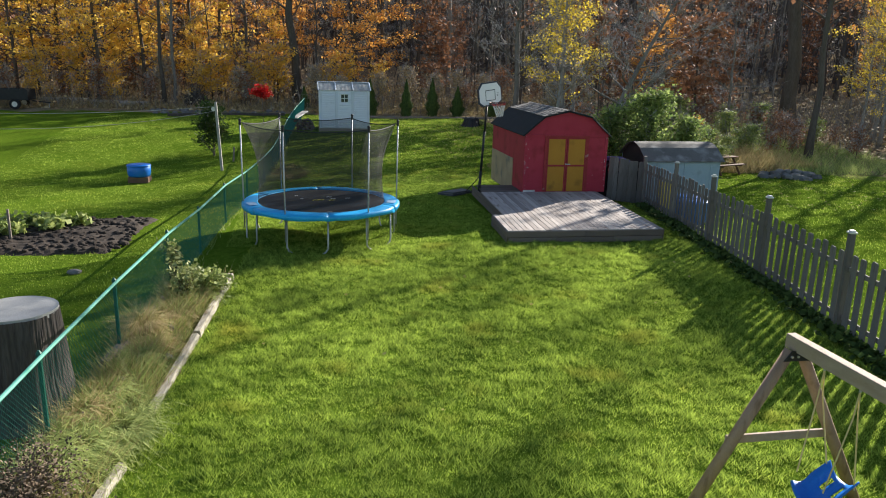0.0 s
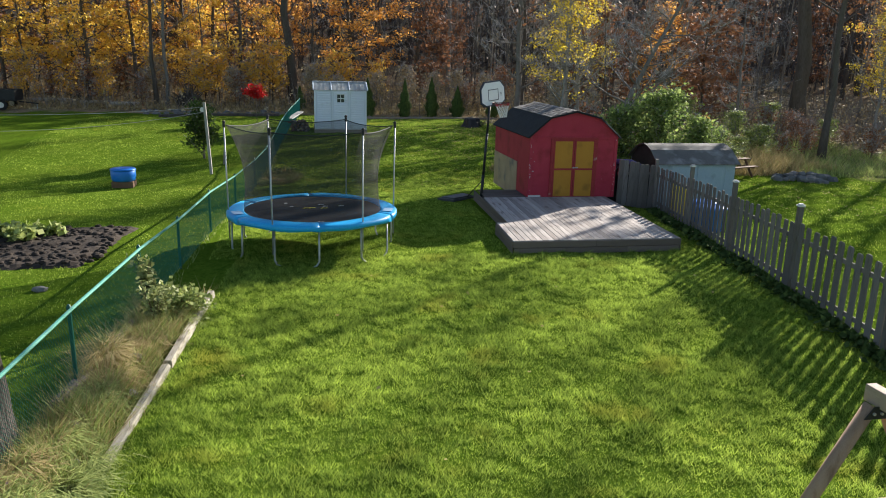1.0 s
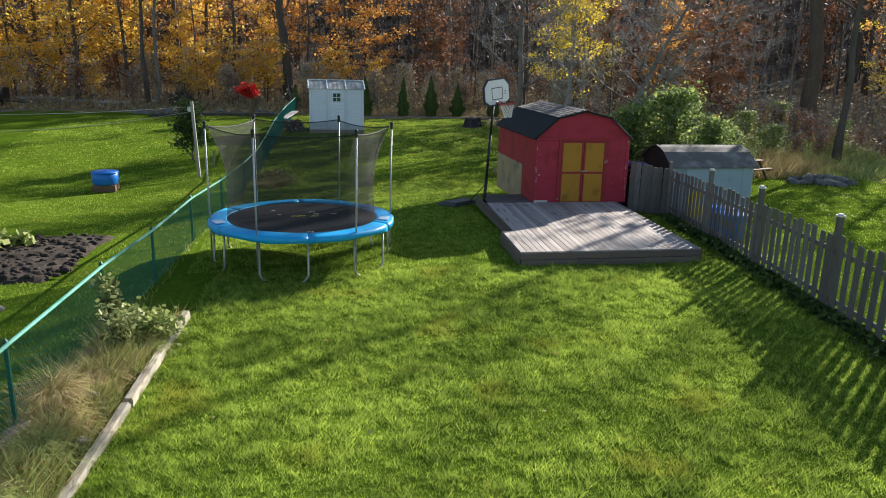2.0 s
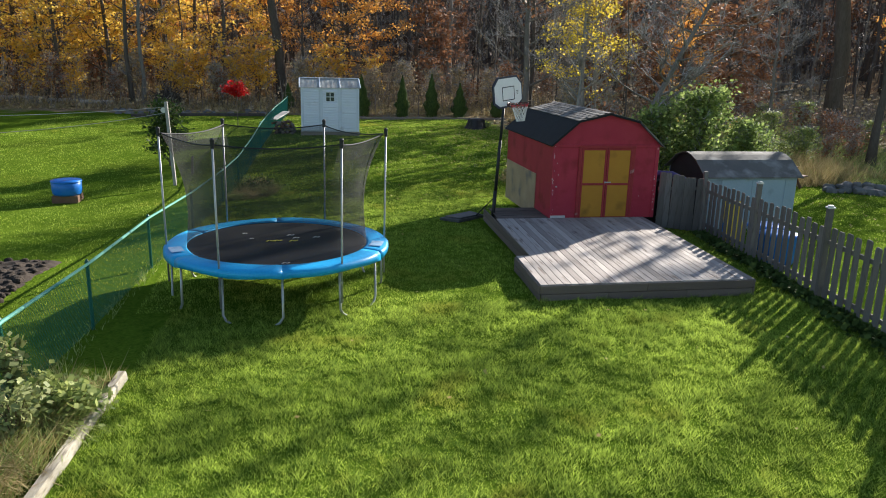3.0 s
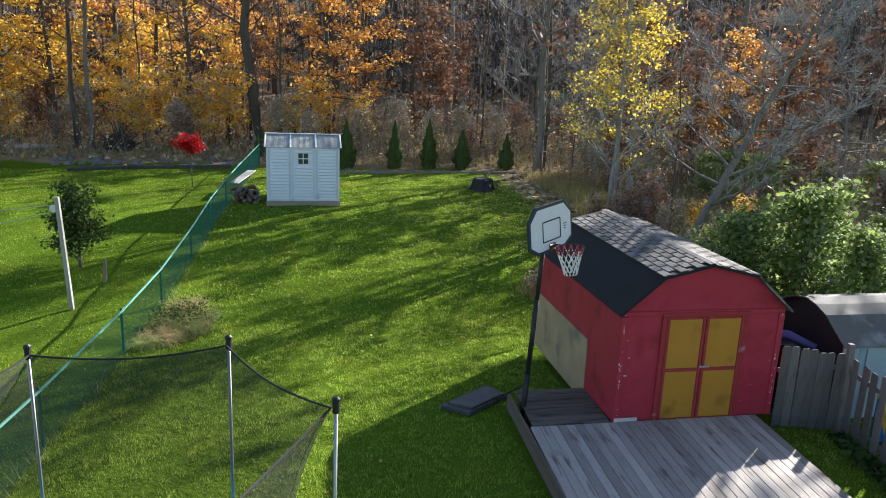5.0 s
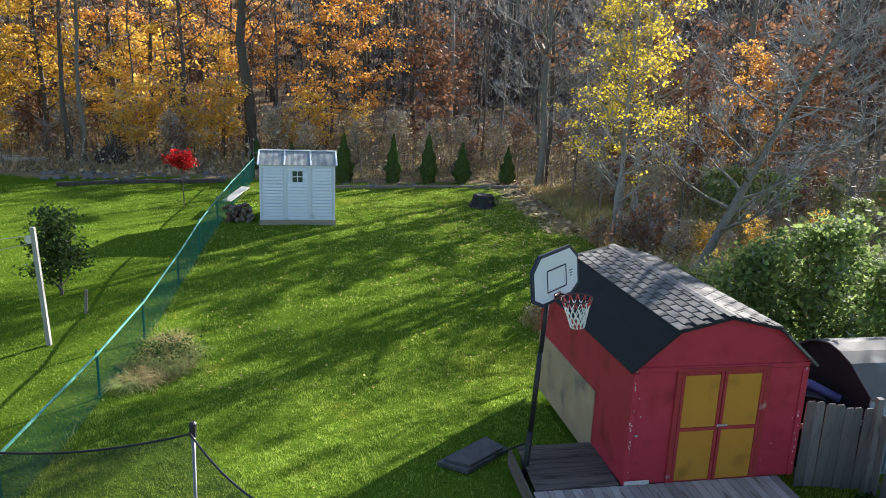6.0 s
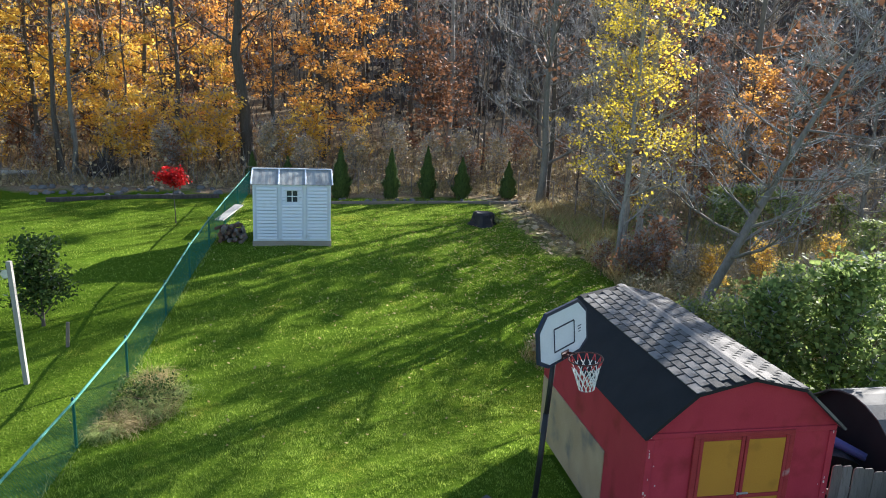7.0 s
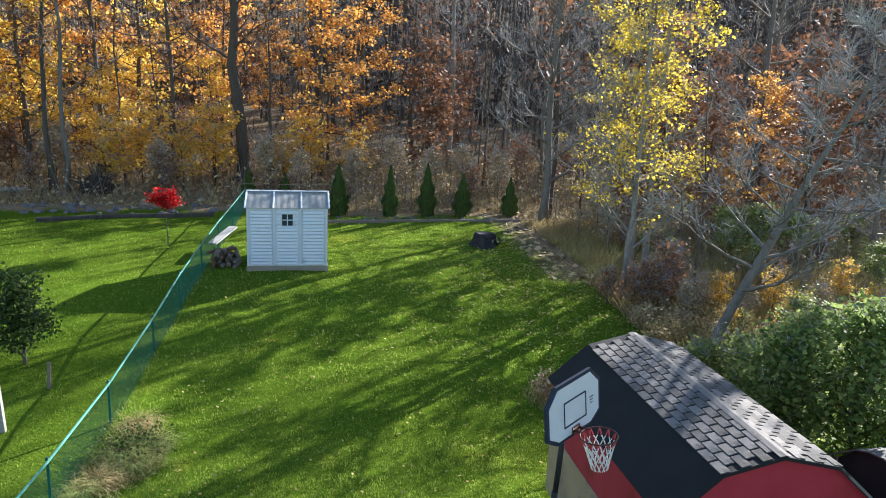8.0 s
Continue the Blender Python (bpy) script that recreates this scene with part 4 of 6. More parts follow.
# ---- trees ----
def wood(seed, height, r0, limbs, first, reach, rise=0.35, lean=(0.0, 0.0), wander=0.25, subs=4, twigs=5, tw_len=0.6, fork=0):
    """Trunk with limbs and branches as one mesh; also twigs, and places for leaves along the branches."""
    rnd = random.Random(seed)
    g, tw, spots = Geo(), [], []
    n = 12
    pts, rad = [], []
    px = py = 0.0
    for i in range(n + 1):
        t = i / n
        px += rnd.uniform(-1, 1) * wander * height / n * 0.35
        py += rnd.uniform(-1, 1) * wander * height / n * 0.35
        pts.append(Vector((px + lean[0] * t ** 1.3, py + lean[1] * t ** 1.3, height * t - (0.25 if i == 0 else 0))))
        rad.append(r0 * (1 - 0.86 * t) + (0.45 * r0 if i == 0 else 0))
    g.tube(pts, rad, 9)

    def at(t):
        k = min(int(t * n), n - 1)
        return pts[k].lerp(pts[k + 1], t * n - k), rad[k] + (rad[k + 1] - rad[k]) * (t * n - k)

    az = rnd.uniform(0, 6.28)
    for i in range(limbs):
        t = first + (0.97 - first) * (i + rnd.uniform(0, 0.8)) / limbs
        az += 2.4 + rnd.uniform(-0.5, 0.5)
        p, r = at(min(t, 0.98))
        ln = reach * (1.05 - 0.62 * (t - first) / (1 - first)) * rnd.uniform(0.6, 1.15)
        el = rise + rnd.uniform(-0.25, 0.3)
        d = Vector((math.cos(az) * math.cos(el), math.sin(az) * math.cos(el), math.sin(el)))
        bp = [p.copy()]
        q = p.copy()
        for k in range(6):
            d = (d + Vector((rnd.uniform(-.22, .22), rnd.uniform(-.22, .22), rnd.uniform(-.08, .2)))).normalized()
            q = q + d * ln / 6
            bp.append(q.copy())
        r1 = min(r * 0.5, 0.018 + ln * 0.013)
        g.tube(bp, [r1 * (1 - 0.85 * k / 6) for k in range(7)], 5, False)
        spots += [b.copy() for b in bp[2:]]
        for s in range(subs):
            k = rnd.uniform(1.5, 5.9)
            a = bp[int(k)].lerp(bp[int(k) + 1], k - int(k))
            e = (d + Vector((rnd.uniform(-1, 1), rnd.uniform(-1, 1), rnd.uniform(-0.35, 0.7)))).normalized()
            sl = ln * rnd.uniform(0.22, 0.48)
            sp = [a, a + e * sl * 0.5 + Vector((0, 0, rnd.uniform(-.05, .08))), a + e * sl + Vector((0, 0, rnd.uniform(-0.02, .2)))]
            g.tube(sp, [r1 * 0.38, r1 * 0.25, 0.004], 3, False)
            spots += [sp[1].copy(), sp[2].copy()]
            for w in range(twigs):
                b = sp[0].lerp(sp[2], rnd.uniform(0.15, 1.0))
                f = (e + Vector((rnd.uniform(-1, 1), rnd.uniform(-1, 1), rnd.uniform(-0.4, 0.8)))).normalized() * tw_len * rnd.uniform(0.4, 1.2)
                tw.append((b, b + f))
                tw.append((b + f * 0.5, b + f * 0.5 + Vector((f.y, -f.x, abs(f.z) * 0.6)) * rnd.choice((-0.5, 0.5))))
    return g, tw, spots


def twig_mesh(tw, r, seed):
    rng = np.random.default_rng(seed)
    a = np.array([p[0] for p in tw], dtype=float)
    b = np.array([p[1] for p in tw], dtype=float)
    side = np.cross(b - a, rng.normal(size=a.shape))
    side /= np.linalg.norm(side, axis=1, keepdims=True) + 1e-9
    return tris("twig_haze", a - side * r, a + side * r, b, M_TWIG)


TREES = {}


def tree_kind(kind, seed, height, r0, limbs, first, reach, bark, leaf=None, count=0, size=0.17, spread=0.45, label="", rise=0.35, lean=(0, 0), low=0.0, high=99.0, twig_r=0.011, flat=0.45, keep=0.5, **more):
    """The first tree of a kind, built at the origin; the others are copies of it."""
    g, tw, spots = wood(seed, height, r0, limbs, first, reach, rise, lean, **more)
    ob = thing("tree", (0, 0, -500), label, "tree", "trees of the wood")
    part("trunk", g, bark, ob, smooth=True)
    if tw:
        t = part("twig_haze", twig_mesh(tw, twig_r, seed), None, ob)
        tagged(t, "fine bare twigs", kind="stuff")
    if leaf is not None:
        rng = np.random.default_rng(seed)
        sp = np.array([s for s in spots if low <= s.z <= high], dtype=float)
        sp = sp[rng.random(len(sp)) < keep]
        c = sp[rng.integers(0, len(sp), count)] + rng.normal(size=(count, 3)) * np.array([spread, spread, spread * 0.42])
        cr = part("crown", leaves("crown", c, size, leaf, rng, flat), None, ob)
        tagged(cr, kind="stuff")
    TREES[kind] = [ob, False]


def plant(kind, x, y, scale=1.0, turn=0.0, dz=0.0, label=""):
    ob, used = TREES[kind]
    m = pose(x, y, gh(x, y) + dz, 0, 0, turn) @ Matrix.Scale(scale, 4)
    if not used:
        ob.matrix_basis = m
        TREES[kind][1] = True
        made = ob
    else:
        made = copy_thing(ob, Matrix.Identity(4))
        made.matrix_basis = m
    if label:
        made["label"] = label
    return made


tree_kind("orange_a", 21, 13, 0.17, 26, 0.10, 3.6, M_BARK, M_ORANGE, 4600, 0.105, 0.34, "autumn maple with glowing orange leaves in flat tiers", rise=0.12, keep=0.29)
tree_kind("orange_b", 22, 12, 0.15, 24, 0.14, 3.2, M_BARK, M_ORANGE, 3400, 0.10, 0.36, "autumn maple with thinning orange leaves", rise=0.15, keep=0.34)
tree_kind("gold_a", 23, 13, 0.16, 26, 0.08, 3.4, M_BARK, M_GOLD, 4400, 0.10, 0.34, "autumn maple with golden orange leaves", rise=0.15, keep=0.29)
tree_kind("gold_b", 24, 11, 0.13, 22, 0.10, 2.8, M_BARK, M_GOLD, 3200, 0.10, 0.34, "slender maple with golden leaves", rise=0.2, keep=0.29)
tree_kind("rust", 25, 10, 0.10, 18, 0.10, 2.4, M_BARK, M_RUST, 1700, 0.17, 0.5, "young tree with sparse rust-brown leaves", rise=0.25)
tree_kind("pole_a", 26, 18, 0.15, 18, 0.28, 2.6, M_BARK, M_RUST, 500, 0.16, 0.5, "tall straight dark trunk, almost bare", rise=0.55)
tree_kind("pole_b", 27, 17, 0.11, 16, 0.22, 2.2, M_BARKGREY, None, 0, label="tall thin grey trunk, bare of leaves", rise=0.6)
tree_kind("pole_c", 28, 15, 0.075, 14, 0.18, 1.8, M_BARK, None, 0, label="thin dark bare sapling trunk", rise=0.6)
tree_kind("bare_a", 29, 16, 0.20, 30, 0.12, 4.6, M_BARKGREY, None, 0, label="bare grey tree with a haze of fine twigs", rise=0.3, subs=7, twigs=7, tw_len=0.8)
tree_kind("bare_b", 30, 14, 0.16, 28, 0.10, 4.0, M_BARKGREY, None, 0, label="bare spreading tree with pale twigs", rise=0.2, subs=7, twigs=7, tw_len=0.8)
tree_kind("oak", 31, 19, 0.36, 20, 0.30, 4.2, M_BARK, M_RUST, 600, 0.18, 0.6, "big dark oak trunk, nearly leafless", rise=0.3, wander=0.5)
tree_kind("yellow_a", 32, 13, 0.13, 26, 0.14, 2.7, M_BARKPALE, M_YELLOW, 4400, 0.056, 0.25, "slender maple with bright yellow leaves", rise=0.5, keep=0.20)
tree_kind("yellow_b", 33, 11, 0.10, 22, 0.14, 2.5, M_BARKPALE, M_YELLOW, 2300, 0.055, 0.26, "thin maple with scattered yellow leaves", rise=0.5, keep=0.20)
tree_kind("leaning", 34, 9.5, 0.15, 26, 0.22, 3.2, M_BARKGREY, None, 0, label="leaning bare grey tree with a mass of fine twigs", rise=0.25, lean=(4.6, -0.6), subs=7, twigs=8, tw_len=0.75)
tree_kind("bush", 35, 3.2, 0.06, 22, 0.04, 1.7, M_BARK, M_GREENLEAF, 2700, 0.095, 0.30, "large leafy green shrub", rise=0.7, subs=5, keep=0.62)
tree_kind("scrub", 36, 2.6, 0.03, 18, 0.04, 1.2, M_BARK, M_RUST, 500, 0.10, 0.3, "thin brown scrub with a few dry leaves", rise=0.8, subs=4)
tree_kind("green_scrub", 37, 3.0, 0.04, 18, 0.05, 1.5, M_BARKGREY, M_WEED, 1700, 0.11, 0.3, "ragged scrub with fading green leaves", rise=0.7, subs=4)
tree_kind("big_bush", 41, 3.3, 0.07, 34, 0.03, 1.75, M_BARK, M_BUSHLEAF, 5000, 0.075, 0.24, "broad dense dark green shrub behind the sheds", rise=0.75, subs=5, keep=0.85, twigs=2, tw_len=0.3)
tree_kind("gold_shrub", 42, 3.4, 0.035, 20, 0.05, 1.5, M_BARK, M_GOLD, 1500, 0.085, 0.24, "young maple with golden leaves at the wood's edge", rise=0.4, subs=4, keep=0.4)
tree_kind("rust_shrub", 43, 2.8, 0.03, 20, 0.04, 1.4, M_BARK, M_LITTER, 900, 0.085, 0.26, "brown shrub with dry tan leaves at the wood's edge", rise=0.7, subs=5, keep=0.6)
tree_kind("yard_tree", 38, 2.25, 0.05, 24, 0.05, 1.1, M_BARK, M_DARKLEAF, 3400, 0.065, 0.20, "small dark green leafy tree on the lawn", rise=0.6, subs=4, twigs=2, tw_len=0.2)
tree_kind("red_tree", 39, 2.25, 0.026, 18, 0.74, 0.70, M_BARK, M_RED, 1000, 0.075, 0.13, "little tree with a flaming red crown", rise=0.05, subs=4, twigs=1, tw_len=0.1)

# trees that stand out
plant("oak", -5.3, 58.9, 1.0, 30)
plant("pole_a", -14.7, 56.3, 1.0, 10)
plant("pole_b", -13.9, 56.0, 1.15, 80)
plant("pole_a", -13.2, 60.0, 1.0, 200)
plant("pole_a", -9.2, 58.5, 1.0, 120)
tree_kind("pale", 40, 18, 0.19, 16, 0.35, 2.4, M_BARKPALE, None, 0, label="straight trunk with peeling pale bark", rise=0.5, wander=0.12)
plant("pale", 6.75, 62.0, 1.0, 0)
plant("bare_a", 8.95, 49.8, 1.0, 45)
plant("pole_a", 9.5, 50.4, 0.9, 145)
plant("yellow_b", 8.06, 38.4, 1.0, 0)
plant("yellow_a", 9.5, 39.8, 1.05, 70)
plant("yellow_b", 8.7, 39.2, 1.1, 200)
plant("pole_c", 9.8, 37.0, 0.6, 20)
plant("leaning", 8.26, 33.2, 1.0, 8)
plant("oak", 25.6, 44.0, 1.35, 20, label="massive dark trunk at the edge of the neighbouring lawn")
plant("pole_a", 20.5, 34.5, 1.15, 230)
plant("yellow_a", 28.2, 39.6, 1.05, 150)
plant("yellow_a", 27.4, 37.8, 0.85, 300)
plant("yellow_b", 26.9, 39.0, 0.85, 20)
plant("yellow_a", 29.8, 41.5, 0.8, 40)
plant("yard_tree", -9.0, 34.7, 0.88, 0)
plant("red_tree", -7.35, 45.2, 0.88, 0)
plant("scrub", 8.0, 37.2, 0.5, 40)
plant("scrub", 7.4, 38.0, 0.42, 140)
plant("scrub", 8.7, 36.8, 0.45, 260)

# the wood: rows of mixed trees by stretch of the edge
rw = random.Random(77)


def scatter(n, x0, x1, y0, y1, kinds, lo=0.85, hi=1.2, gap=1.2, avoid=()):
    placed = []
    tries = 0
    while len(placed) < n and tries < n * 30:
        tries += 1
        x, y = rw.uniform(x0, x1), rw.uniform(y0, y1)
        if any((x - a) ** 2 + (y - b) ** 2 < gap * gap for a, b in placed):
            continue
        placed.append((x, y))
        plant(rw.choice(kinds), x, y, rw.uniform(lo, hi), rw.uniform(0, 360))


plant("orange_a", -1.2, 60.5, 1.05, 0)
plant("orange_b", 1.2, 63.5, 1.0, 60)
plant("gold_a", -16.5, 58.5, 1.0, 0)
plant("gold_a", -11.2, 60.5, 1.05, 130)
plant("gold_b", -20.0, 58.0, 1.1, 70)
plant("gold_a", -22.5, 61.0, 1.1, 220)
plant("gold_b", -27.0, 60.5, 1.0, 100)
plant("gold_b", -17.8, 62.5, 1.2, 10)
plant("gold_b", -12.5, 58.0, 0.55, 40)
plant("gold_b", -7.2, 60.0, 0.6, 140)
plant("orange_b", -7.0, 62.5, 1.0, 15)
plant("orange_b", -31.0, 62.0, 1.1, 250)
plant("orange_a", -14.5, 65.5, 1.15, 300)
plant("orange_b", 16.2, 44.5, 0.62, 30, label="small maple with thin orange leaves among bare trees")
plant("yellow_a", 12.5, 50.5, 1.0, 120)
scatter(15, -48, -4, 64, 80, ["gold_a", "orange_a", "orange_b", "rust", "rust"], 0.5, 0.7, gap=2.8)
plant("gold_a", -19.2, 57.0, 0.95, 33)
plant("gold_b", -24.5, 57.8, 1.1, 133)
plant("gold_a", -29.0, 58.5, 1.0, 233)
scatter(26, -46, 14, 57, 72, ["pole_a", "pole_b", "pole_c", "pole_c"], gap=1.6)
scatter(12, 1, 16, 58, 72, ["rust", "pole_c", "pole_a", "bare_b", "pole_b"], 0.6, 0.85, gap=2.2)
scatter(11, 11, 26, 47, 62, ["bare_b", "pole_b", "pole_c", "pole_c", "rust"], 0.55, 0.9, gap=2.8)
plant("bare_a", 33.0, 40.5, 1.25, 90)
plant("bare_b", 39.5, 43.5, 1.4, 10)
plant("pole_a", 30.5, 36.5, 1.1, 310)
scatter(9, 26, 46, 47, 64, ["bare_b", "pole_a", "pole_b", "pole_c"], 0.6, 0.9, gap=3.6)
scatter(18, -50, 60, 74, 88, ["rust", "pole_c", "pole_b", "bare_b"], 0.5, 0.75, gap=4.0)
scatter(34, -44, 14, 54.5, 66, ["scrub", "scrub", "scrub", "pole_c"], 0.6, 1.1, gap=1.4)
scatter(22, 10.5, 24, 38, 47, ["scrub", "scrub", "green_scrub"], 0.35, 0.7, gap=1.1)
scatter(16, 17, 34, 33.5, 40, ["scrub", "green_scrub"], 0.35, 0.75, gap=1.3)
for x, y, k in ((8.35, 27.9, 1.0), (6.95, 28.3, 0.82), (9.9, 27.7, 0.74)):
    plant("big_bush", x, y, k, rw.uniform(0, 360))
for x, y, k in ((9.8, 31.6, 0.60), (11.6, 31.0, 0.62), (13.0, 31.6, 0.5), (7.9, 31.2, 0.5), (6.5, 30.4, 0.55), (7.2, 29.6, 0.6), (11.2, 33.6, 0.5)):
    plant("bush", x, y, k, rw.uniform(0, 360))
for x, y, k in ((-23.0, 56.6, 0.9), (-20.4, 57.2, 1.0), (-17.9, 56.2, 0.75), (-12.0, 56.4, 0.95), (-10.6, 57.6, 1.1), (-8.4, 56.6, 1.0), (-7.0, 57.8, 1.15), (-3.4, 57.4, 0.8), (-1.8, 58.4, 1.0), (0.6, 59.2, 0.8)):
    plant("gold_shrub", x, y, k, rw.uniform(0, 360))
for x, y, k in ((-14.8, 57.4, 1.0), (-9.4, 55.8, 0.8), (-4.2, 56.4, 0.9), (-2.4, 55.4, 0.7), (0.4, 55.8, 0.75), (2.6, 56.6, 0.9), (4.4, 55.2, 0.8), (6.2, 55.8, 0.85), (8.0, 54.6, 0.8), (11.2, 48.4, 0.8), (10.4, 45.4, 0.6), (11.6, 43.0, 0.7), (9.2, 36.2, 0.42), (9.9, 36.9, 0.45)):
    plant("rust_shrub", x, y, k, rw.uniform(0, 360))
for x, y, k, a in ((18.8, 48.2, 1.05, 250), (13.8, 52.5, 1.0, 310), (17.2, 54.6, 1.05, 190), (21.5, 52.0, 1.0, 15)):
    plant("bare_a", x, y, k, a)
for x, y, k, a in ((14.6, 49.6, 1.0, 200), (19.8, 45.6, 0.9, 330)):
    plant("rust", x, y, k, a)
for x, y, k, a in ((19.5, 41.0, 0.65, 60),):
    plant("bare_b", x, y, k, a)
for x, y, k in ((10.6, 33.4, 0.34), (11.8, 34.8, 0.40), (9.6, 34.6, 0.30), (13.4, 33.0, 0.36), (12.6, 36.8, 0.42), (14.8, 35.0, 0.40), (10.8, 37.0, 0.36), (15.6, 37.6, 0.42)):
    plant("gold_shrub", x, y, k, rw.uniform(0, 360))
for x, y, k in ((11.2, 32.4, 0.45), (12.2, 33.6, 0.42), (10.0, 33.0, 0.40), (14.2, 34.2, 0.45), (13.2, 35.4, 0.45), (11.0, 35.8, 0.42), (8.9, 33.8, 0.32)):
    plant("rust_shrub", x, y, k, rw.uniform(0, 360))
for x, y, k in ((13.4, 31.0, 0.36), (15.0, 33.2, 0.4), (12.4, 34.0, 0.36), (10.2, 35.0, 0.3), (16.8, 35.2, 0.4)):
    plant("green_scrub", x, y, k, rw.uniform(0, 360))
for x, y, k in ((9.2, 37.6, 0.75), (10.0, 38.6, 0.6), (8.4, 37.2, 0.6)):
    plant("scrub", x, y, k, rw.uniform(0, 360))

# trees mostly out of view, added to shade the right-hand side yard
scatter(24, 40, 72, 48, 78, ["oak", "rust", "orange_b", "bare_a", "pole_a"], 1.0, 1.3, gap=3.5)


def far_woods():
    """Trunks, boughs and brown leaves deep in the wood, too far off to pick apart."""
    rnd = random.Random(91)
    g = Geo()
    for i in range(760):
        x, y = (rnd.uniform(-85, 80), rnd.uniform(76, 128)) if i < 470 else (rnd.uniform(8, 95), rnd.uniform(66, 118))
        h, r = rnd.uniform(9, 15), rnd.uniform(0.07, 0.2)
        z = gh(x, y)
        lx, ly = rnd.uniform(-1, 1), rnd.uniform(-1, 1)
        g.tube([(x, y, z - 0.3), (x + lx * 0.5, y + ly * 0.5, z + h * 0.5), (x + lx, y + ly, z + h)], [r, r * 0.7, r * 0.2], 5, False)
    tagged(new("far_trunks", g.data("far_trunks", M_BARK)), "many thin dark trunks deep in the wood", "trees", kind="stuff")
    rng = np.random.default_rng(92)
    for name, material, k, x0, x1, lab in (("far_leaves", M_SHADEDLEAF, 30000, -90, 100, "brown and rust leaves deep in the wood, darkened for shade"), ("far_orange_leaves", M_ORANGE, 6000, -80, -4, "orange leaves deep in the wood")):
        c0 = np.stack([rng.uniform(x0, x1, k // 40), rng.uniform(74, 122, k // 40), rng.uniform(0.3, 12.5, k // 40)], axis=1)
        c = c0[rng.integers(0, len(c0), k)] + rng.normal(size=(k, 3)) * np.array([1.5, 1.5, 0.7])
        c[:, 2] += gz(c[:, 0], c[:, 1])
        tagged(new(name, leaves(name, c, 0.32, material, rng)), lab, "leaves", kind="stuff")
    # fine grey twigs and saplings between the trunks, coloured dark as in deep shade
    k = 46000
    a = np.stack([rng.uniform(-55, 75, k), rng.uniform(60, 112, k), rng.uniform(0, 1, k) ** 1.3 * 13], axis=1)
    a[:, 2] += gz(a[:, 0], a[:, 1])
    b = a + np.stack([rng.normal(size=k) * 0.7, rng.normal(size=k) * 0.5, rng.uniform(0.3, 2.6, k)], axis=1)
    s = np.stack([rng.normal(size=k), rng.normal(size=k), np.zeros(k)], axis=1) * 0.016
    tagged(new("far_twigs", tris("far_twigs", a - s, a + s, b, M_SHADEDTWIG)), "fine grey twigs and saplings deep in the wood, darkened for shade", "twigs", kind="stuff")
    # low twiggy undergrowth along the edge of the wood
    k = 9000
    a = np.stack([rng.uniform(-48, 14, k), 53.5 + np.abs(rng.normal(size=k)) * 7, np.zeros(k)], axis=1)
    k2 = 9000
    a2 = np.stack([rng.uniform(10.5, 42, k2), rng.uniform(37, 58, k2), np.zeros(k2)], axis=1)
    a2 = a2[a2[:, 0] * 0.62 + a2[:, 1] * 0.78 > 38.5]
    a = np.concatenate([a, a2])
    a[:, 2] = gz(a[:, 0], a[:, 1]) - 0.02
    b = a + np.stack([rng.normal(size=len(a)) * 0.5, rng.normal(size=len(a)) * 0.5, 0.3 + rng.uniform(0, 1, len(a)) ** 2.2 * 2.2], axis=1)
    s = np.stack([rng.normal(size=len(a)), rng.normal(size=len(a)), np.zeros(len(a))], axis=1) * 0.012
    tagged(new("undergrowth", tris("undergrowth", a - s, a + s, b, M_UNDER)), "bare twiggy undergrowth at the wood's edge", "undergrowth", kind="stuff")
    pick = rng.integers(0, len(a), 16000)
    c = a[pick] + (b - a)[pick] * rng.uniform(0.05, 1.0, (16000, 1)) + rng.normal(size=(16000, 3)) * 0.12
    tagged(new("undergrowth_leaves", leaves("undergrowth_leaves", c, 0.10, M_LITTER, rng)), "dry tan leaves on the undergrowth", "undergrowth", kind="stuff")


far_woods()


# ---- grass ----
def inside(x, y):
    """Where lawn grows."""
    ok = np.ones(len(x), dtype=bool)
    ok &= ~((x > -0.02) & (x < 4.35) & (y > 17.97) & (y < 20.0))
    ok &= ~((x > 0.42) & (x < 4.75) & (y > 19.9) & (y < 25.0))
    ok &= ~((x > 1.95) & (x < 4.85) & (y > 23.4) & (y < 27.8))
    ok &= ~((x > -4.2) & (x < -1.5) & (y > 41.7) & (y < 43.9))
    ok &= ~((x > -12.7) & (x < -9.05) & (y > 17.9) & (y < 21.9))
    return ok


